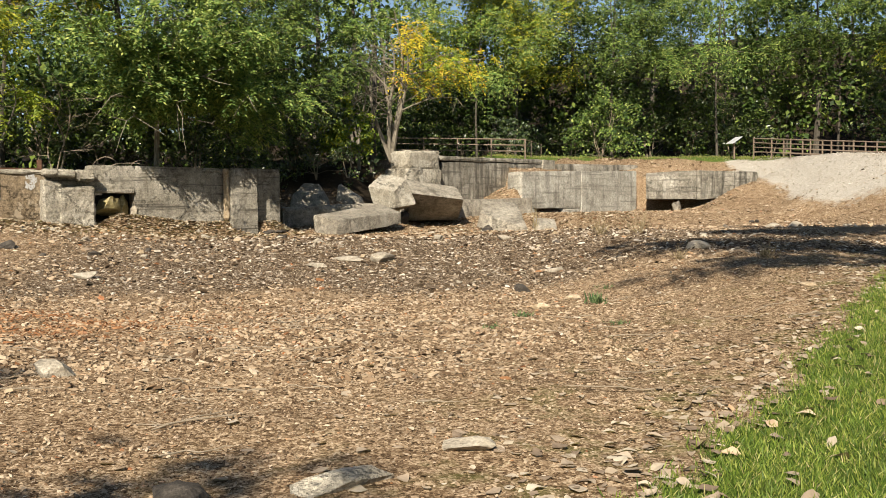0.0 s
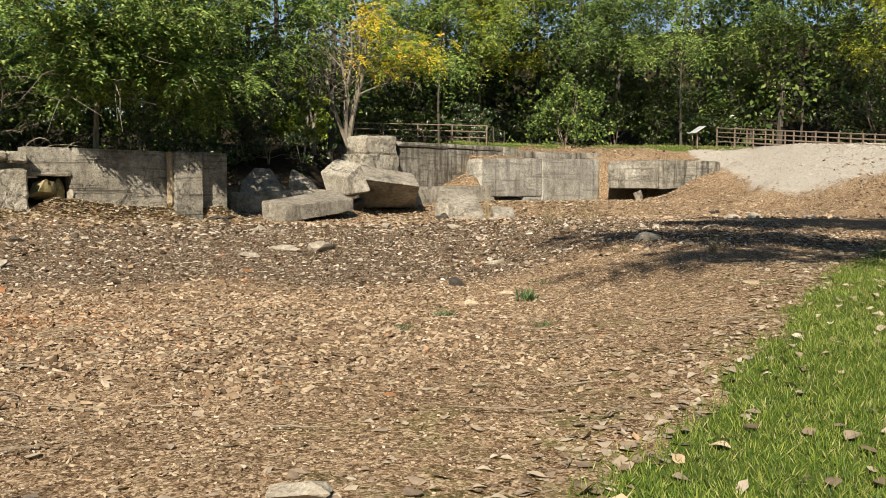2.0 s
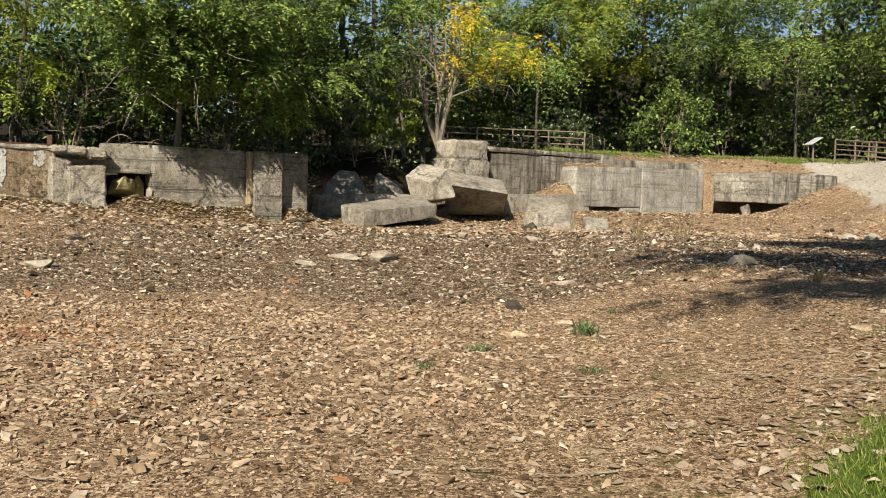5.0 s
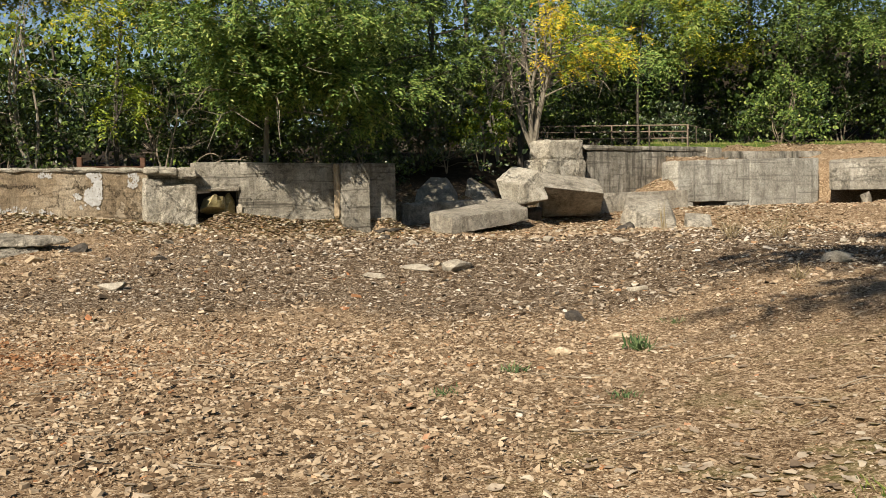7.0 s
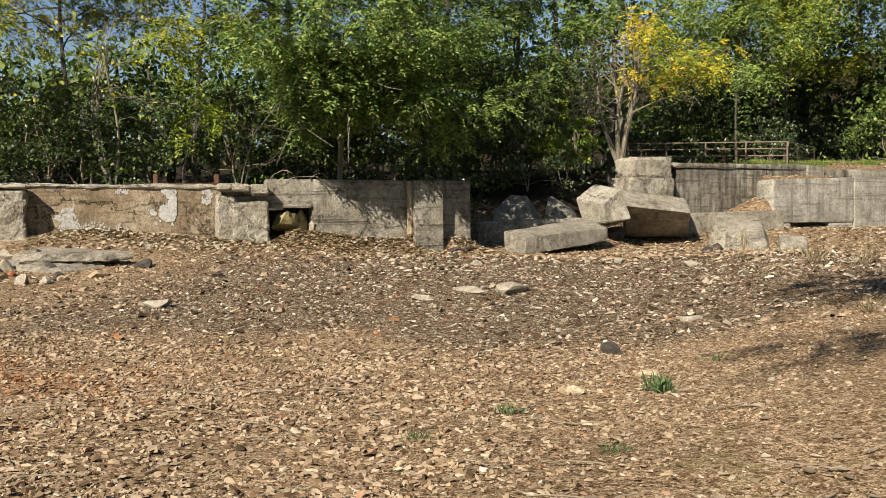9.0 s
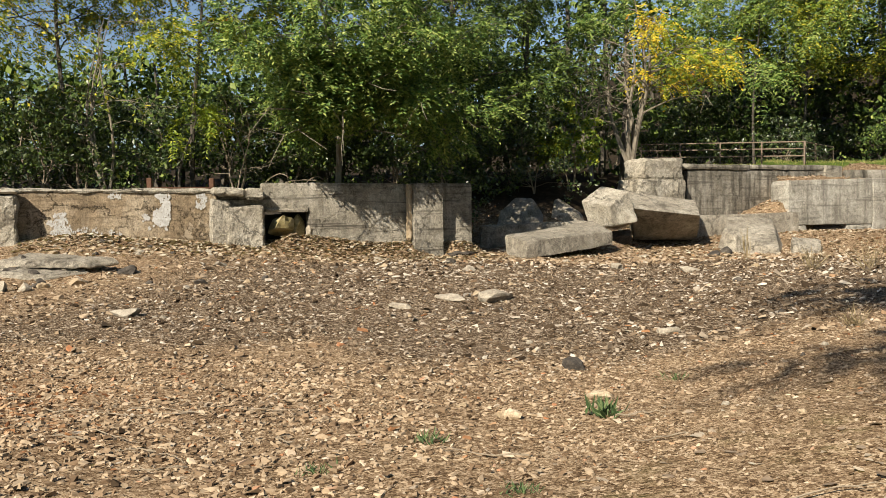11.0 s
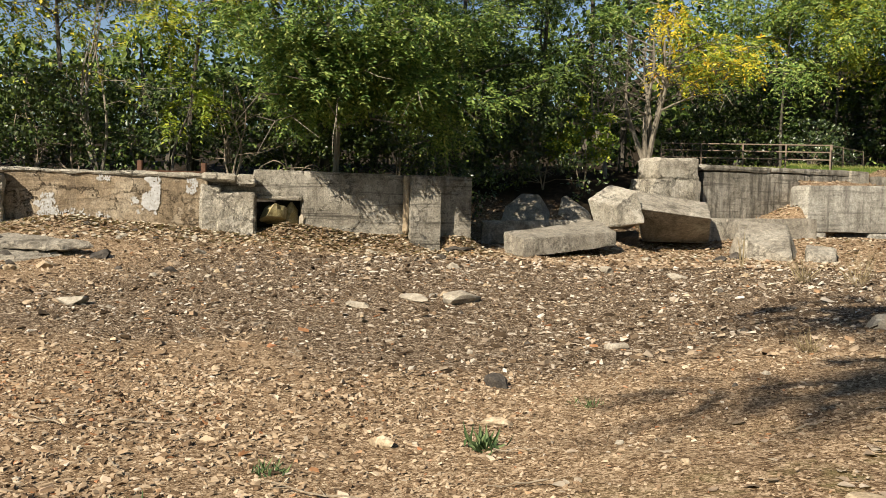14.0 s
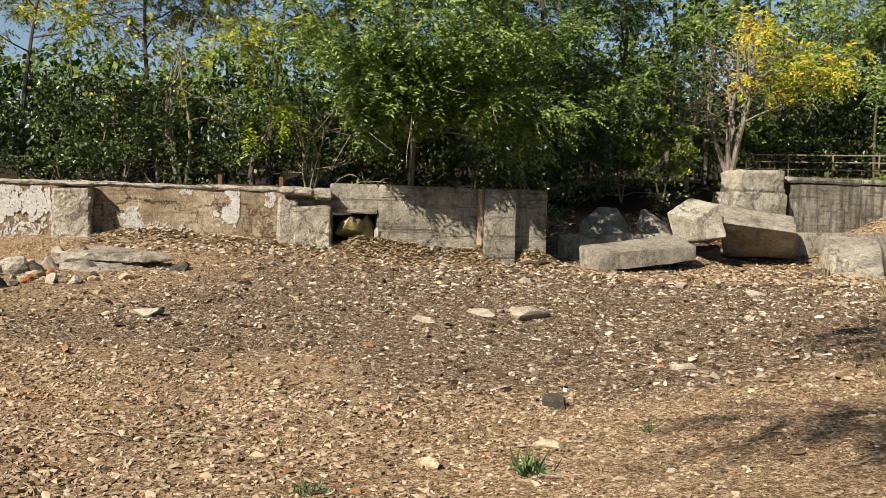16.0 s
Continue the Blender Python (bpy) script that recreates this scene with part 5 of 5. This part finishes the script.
# Fallen leaves on the lawn, one by one.
def fallen_leaf_mesh(seed):
    r = np.random.default_rng(seed)
    me = leaf_sheets("fallen_leaf", r, np.zeros(1), np.zeros(1), np.array([0.06]), 0.0, 0.1, None)
    low = np.empty(len(me.vertices) * 3, dtype=np.float32)
    me.vertices.foreach_get("co", low)
    low[2::3] -= gz(0, 0)
    me.vertices.foreach_set("co", low)
    me.materials.append(M_FALLEN_LEAF)
    return me


nl = Nodes("fallen_leaf", 0.7)
oi = nl.put("ShaderNodeObjectInfo")
M_FALLEN_LEAF = nl.done(nl.mix(0.3, nl.ramp(oi.outputs["Random"], [(0.0, (0.18, 0.13, 0.085)), (0.4, (0.38, 0.31, 0.22)), (0.85, (0.56, 0.49, 0.37)), (1.0, (0.50, 0.29, 0.13))]),
                              nl.ramp(nl.noise(30.0, 3), [(0.3, (0.3, 0.3, 0.3)), (0.7, (0.7, 0.7, 0.7))]), "OVERLAY"))
kinds = [fallen_leaf_mesh(s) for s in range(7)]
rl = random.Random(9)
count = 0
while count < 298:
    x, y = rl.uniform(0.6, 9.5), rl.uniform(-4, 8)
    g = float(grass_side(x, y))
    if not -0.3 < g < 3.5 or rl.random() > math.exp(-max(0, g) / 1.6):
        continue
    ob = tagged(new("fallen_leaf", kinds[count % 7]), "curled dead leaf lying on the grass", "leaf", "fallen leaves on the lawn")
    sc = rl.uniform(0.55, 1.1)
    ob.matrix_world = pose(x, y, gz(x, y) + (0.022 if g > 0.1 else 0.006), rl.uniform(-14, 40), rl.uniform(-25, 25), rl.uniform(0, 360)) @ Matrix.Scale(sc, 4)
    count += 1


# ---- stones, twigs and weeds ----
STONES = ((0.58, 14.8, 0.75, 0.5, 0.28, "pale"), (-0.3, 14.6, 0.8, 0.35, 0.14, "pale"), (-0.9, 13.6, 0.5, 0.3, 0.12, "pale"), (-5.5, 12.2, 0.65, 0.4, 0.2, "pale"),
          (2.55, 8.45, 0.32, 0.24, 0.2, "dark"), (2.2, 5.75, 0.24, 0.15, 0.1, "tan"), (2.95, 6.6, 0.28, 0.16, 0.08, "tan"), (6.67, 10.9, 0.5, 0.35, 0.24, "pale"),
          (5.25, 4.15, 0.22, 0.16, 0.08, "tan"), (-2.95, 1.45, 0.38, 0.3, 0.22, "pale"), (0.06, -1.5, 0.34, 0.22, 0.1, "pale"), (-0.62, -2.0, 0.5, 0.3, 0.12, "rough"),
          (-1.4, -2.0, 0.4, 0.25, 0.12, "dark"), (16.8, 27.2, 1.3, 0.7, 0.4, "pale"), (14.6, 21.6, 0.9, 0.5, 0.35, "pale"),
          (-8.7, 17.4, 0.55, 0.4, 0.3, "dark"), (-11.6, 17.6, 0.5, 0.4, 0.4, "dark"), (-12.2, 15.8, 1.0, 0.7, 0.55, "rough"),
          (-11.2, 15.2, 0.35, 0.25, 0.2, "red"), (-10.9, 14.9, 0.3, 0.2, 0.16, "red"), (-11.8, 14.6, 0.5, 0.4, 0.22, "tan"), (-10.2, 14.9, 0.5, 0.35, 0.3, "pale"),
          (-13.0, 16.4, 0.8, 0.6, 0.35, "dark"), (-12.9, 17.9, 0.8, 0.5, 0.4, "pale"), (-7.3, 19.3, 0.5, 0.35, 0.2, "pale"), (-6.4, 16.6, 0.35, 0.25, 0.2, "dark"),
          (-9.0, 16.0, 0.5, 0.3, 0.18, "tan"), (-9.6, 15.6, 0.4, 0.3, 0.18, "tan"), (3.6, 10.3, 0.3, 0.2, 0.12, "pale"), (-1.0, 20.2, 0.5, 0.3, 0.18, "pale"), (-2.2, 23.5, 0.35, 0.3, 0.25, "dark"),
          (2.6, 20.5, 0.4, 0.3, 0.2, "pale"), (4.2, 18.2, 0.5, 0.3, 0.16, "pale"), (-3.4, 20.8, 0.4, 0.3, 0.15, "tan"), (-4.9, 25.1, 0.45, 0.3, 0.16, "pale"), (5.4, 28.2, 0.5, 0.4, 0.25, "dark"), (3.2, 27.4, 0.35, 0.3, 0.2, "pale"))
LOOKS = {"pale": (M_STONE_PALE, "pale limestone lump lying in the litter"), "dark": (M_STONE_DARK, "dark lump of slag on the ground"), "tan": (M_STONE_TAN, "flat tan stone in the litter"),
         "red": (M_STONE_RED, "red burnt brick lump in the rubble"), "rough": (M_ROUGH, "broken slab of grey concrete half buried")}
for n, (x, y, sx, sy, sz, look_of) in enumerate(STONES):
    mat, lab = LOOKS[look_of]
    stone(x, y, sx, sy, sz, mat, lab, rl.uniform(0, 180) if look_of != "rough" else 20, n, rl.uniform(-8, 8))

block("broken_slab", [(-12.4, 16.6, 0.2), (-10.2, 16.3, 0.2), (-9.5, 17.2, 0.3), (-12.4, 17.9, 0.4),
                      (-12.4, 16.6, 0.48), (-10.3, 16.35, 0.44), (-9.6, 17.2, 0.55), (-12.4, 17.9, 0.70)],
      M_FALLEN, "broken slab of grey concrete half buried in rubble", "concrete slab", step=0.09, amp=0.045, wear=0.07, seed=51)
block("broken_slab", [(-12.2, 17.1, 0.52), (-9.8, 16.9, 0.56), (-9.0, 17.6, 0.62), (-12.0, 18.3, 0.66),
                      (-12.2, 17.2, 0.74), (-9.85, 17.0, 0.74), (-9.1, 17.6, 0.80), (-12.0, 18.2, 0.92)],
      M_FALLEN, "thin broken slab of grey concrete lying on another", "concrete slab", step=0.09, amp=0.04, wear=0.06, seed=52)
small = [stone_mesh("cobble", 0.16, 0.13, 0.09, s, 1) for s in range(6)]
for me_, mt in zip(small, (M_STONE_PALE, M_STONE_TAN, M_STONE_TAN, M_STONE_PALE, M_STONE_DARK, M_STONE_TAN)):
    me_.materials.append(mt)
names = {0: "pale", 1: "tan", 2: "tan", 3: "pale", 4: "dark", 5: "tan"}
for n in range(230):
    x, y = rl.uniform(-13, 9), rl.uniform(2, 27)
    if n > 130:
        q = W(rl.uniform(-14.5, -8.8), rl.uniform(0.6, 3.5), 0)
        x, y = q.x, q.y
    if not bool(allowed(np.array(x), np.array(y))):
        continue
    ob = tagged(new("cobble", small[n % 6]), names[n % 6] + " cobble lying in the litter", "stone", "loose cobbles")
    sc = rl.uniform(0.4, 1.0) * (1.0 if y < 14 else 1.6)
    ob.matrix_world = pose(x, y, gz(x, y) + 0.015 * sc, rl.uniform(-20, 20), rl.uniform(-20, 20), rl.uniform(0, 360)) @ Matrix.Scale(sc, 4)


def twig(x, y, length, turn, seed):
    r = random.Random(seed)
    bm = bmesh.new()
    pts, a = [], radians(turn)
    px, py = x, y
    for k in range(7):
        pts.append(Vector((px, py, gz(px, py) + 0.02 + r.uniform(0, 0.025))) - Vector((x, y, gz(x, y))))
        a += r.uniform(-0.35, 0.35)
        px, py = px + math.cos(a) * length / 6, py + math.sin(a) * length / 6
    tube(bm, pts, [0.006, 0.006, 0.0055, 0.005, 0.004, 0.003, 0.002], 5)
    for k in (2, 4):
        b = a + r.choice((-0.8, 0.8))
        tube(bm, [pts[k], pts[k] + Vector((math.cos(b), math.sin(b), 0.1)) * length * 0.18], [0.004, 0.002], 4)
    tagged(part("twig", bm, M_TWIG, None, at=(x, y, gz(x, y))), "bleached bent twig on the ground", "twig", "twigs on the ground")


for n in range(85):
    x, y = rl.uniform(-3.5, 6.0), rl.uniform(-2.8, 6.5)
    if grass_side(x, y) < -0.1:
        twig(x, y, rl.uniform(0.2, 0.75), rl.uniform(-40, 40) + rl.choice((0, 180)), n)


def weed(x, y, tall, many, mat, label, name, width, seed, spread=0.8):
    r = np.random.default_rng(seed)
    p = np.stack((r.normal(0, 0.06, many), r.normal(0, 0.06, many), np.zeros(many) - 0.01), -1)
    d = unit(np.stack((r.normal(0, spread, many), r.normal(0, spread, many), np.ones(many)), -1))
    n = unit(r.normal(0, 1, (many, 3)))
    ob = place(name, leaf_mesh(name, p, d, n, tall * r.uniform(0.4, 1.1, many), width), mat, at=(x, y, gz(x, y)))
    tagged(ob, label, "weed")


weed(2.99, 5.72, 0.20, 60, M_WEED, "small green weed in the gravel", "green_weed", 0.028, 1, 0.7)
weed(1.75, 4.8, 0.11, 50, M_WEED, "small green weed in the gravel", "green_weed", 0.013, 2)
weed(3.6, 7.2, 0.12, 40, M_WEED, "small pale green weed in the gravel", "green_weed", 0.010, 3)
weed(2.6, 3.6, 0.09, 40, M_WEED, "low moss-like weed in the gravel", "green_weed", 0.010, 4)
weed(1.2, 3.9, 0.10, 40, M_WEED, "small pale green weed in the gravel", "green_weed", 0.010, 8)
weed(6.4, 16.5, 0.6, 70, M_DRYGRASS, "clump of dry brown weeds", "dry_weed", 0.014, 5, 0.5)
weed(7.2, 15.8, 0.75, 45, M_DRYGRASS, "clump of dry brown weeds", "dry_weed", 0.012, 6, 0.4)
weed(5.6, 20.5, 1.0, 14, M_DRYGRASS, "few dry upright stalks", "dry_weed", 0.02, 7, 0.1)
weed(6.6, 7.9, 0.35, 60, M_DRYGRASS, "tuft of dry grass in the shade", "dry_weed", 0.012, 9, 0.6)
weed(5.6, 9.2, 0.3, 50, M_DRYGRASS, "tuft of dry grass in the shade", "dry_weed", 0.012, 10, 0.6)
for n in range(6):
    weed(2.2 + 0.35 * n, 36.2 + 0.25 * (n % 3), 0.9, 90, M_DRYGRASS, "tuft of dry grass by the pier", "dry_weed", 0.02, 20 + n, 0.45)


# Rubble heaped against the west of the yard.
heap = [stone_mesh("rubble_stone", 0.34, 0.26, 0.2, 40 + s, 2) for s in range(6)]
for me_, mt in zip(heap, (M_STONE_PALE, M_STONE_DARK, M_STONE_TAN, M_ROUGH, M_STONE_DARK, M_STONE_RED)):
    me_.materials.append(mt)
words = ("pale limestone", "dark slag", "tan stone", "grey concrete", "dark slag", "red brick")
for n in range(46):
    x, y = rl.gauss(-11.3, 1.3), rl.gauss(15.6, 1.1)
    if n > 34:
        x, y = rl.uniform(14, 22), rl.uniform(24, 34)
    k = n % 5 if n % 11 else 5
    ob = tagged(new("rubble_stone", heap[k]), words[k] + " lump in the rubble heap", "stone", "rubble stones")
    sc = rl.uniform(0.5, 1.5)
    ob.matrix_world = pose(x, y, gz(x, y) + 0.05 * sc, rl.uniform(-25, 25), rl.uniform(-25, 25), rl.uniform(0, 360)) @ Matrix.Scale(sc, 4)


# Dry vines trailing over the wall's top.
def vine(u, length, high, seed):
    r = random.Random(seed)
    at = W(u, -0.25, 2.84)
    bm = bmesh.new()
    pts = [W(u + length * k / 8, -0.25 + 0.12 * math.sin(k + seed), 2.84 + high * math.sin(math.pi * k / 8) + r.uniform(0, 0.03)) - at for k in range(9)]
    tube(bm, pts, [0.014] * 6 + [0.011, 0.008, 0.005], 5)
    tagged(part("dry_vine", bm, M_TWIG, None, at=at), "dry arching vine on the wall top", "vine")


vine(-6.3, 1.3, 0.10, 1)
vine(-6.9, 0.9, 0.28, 2)
vine(-5.6, 0.7, 0.2, 3)
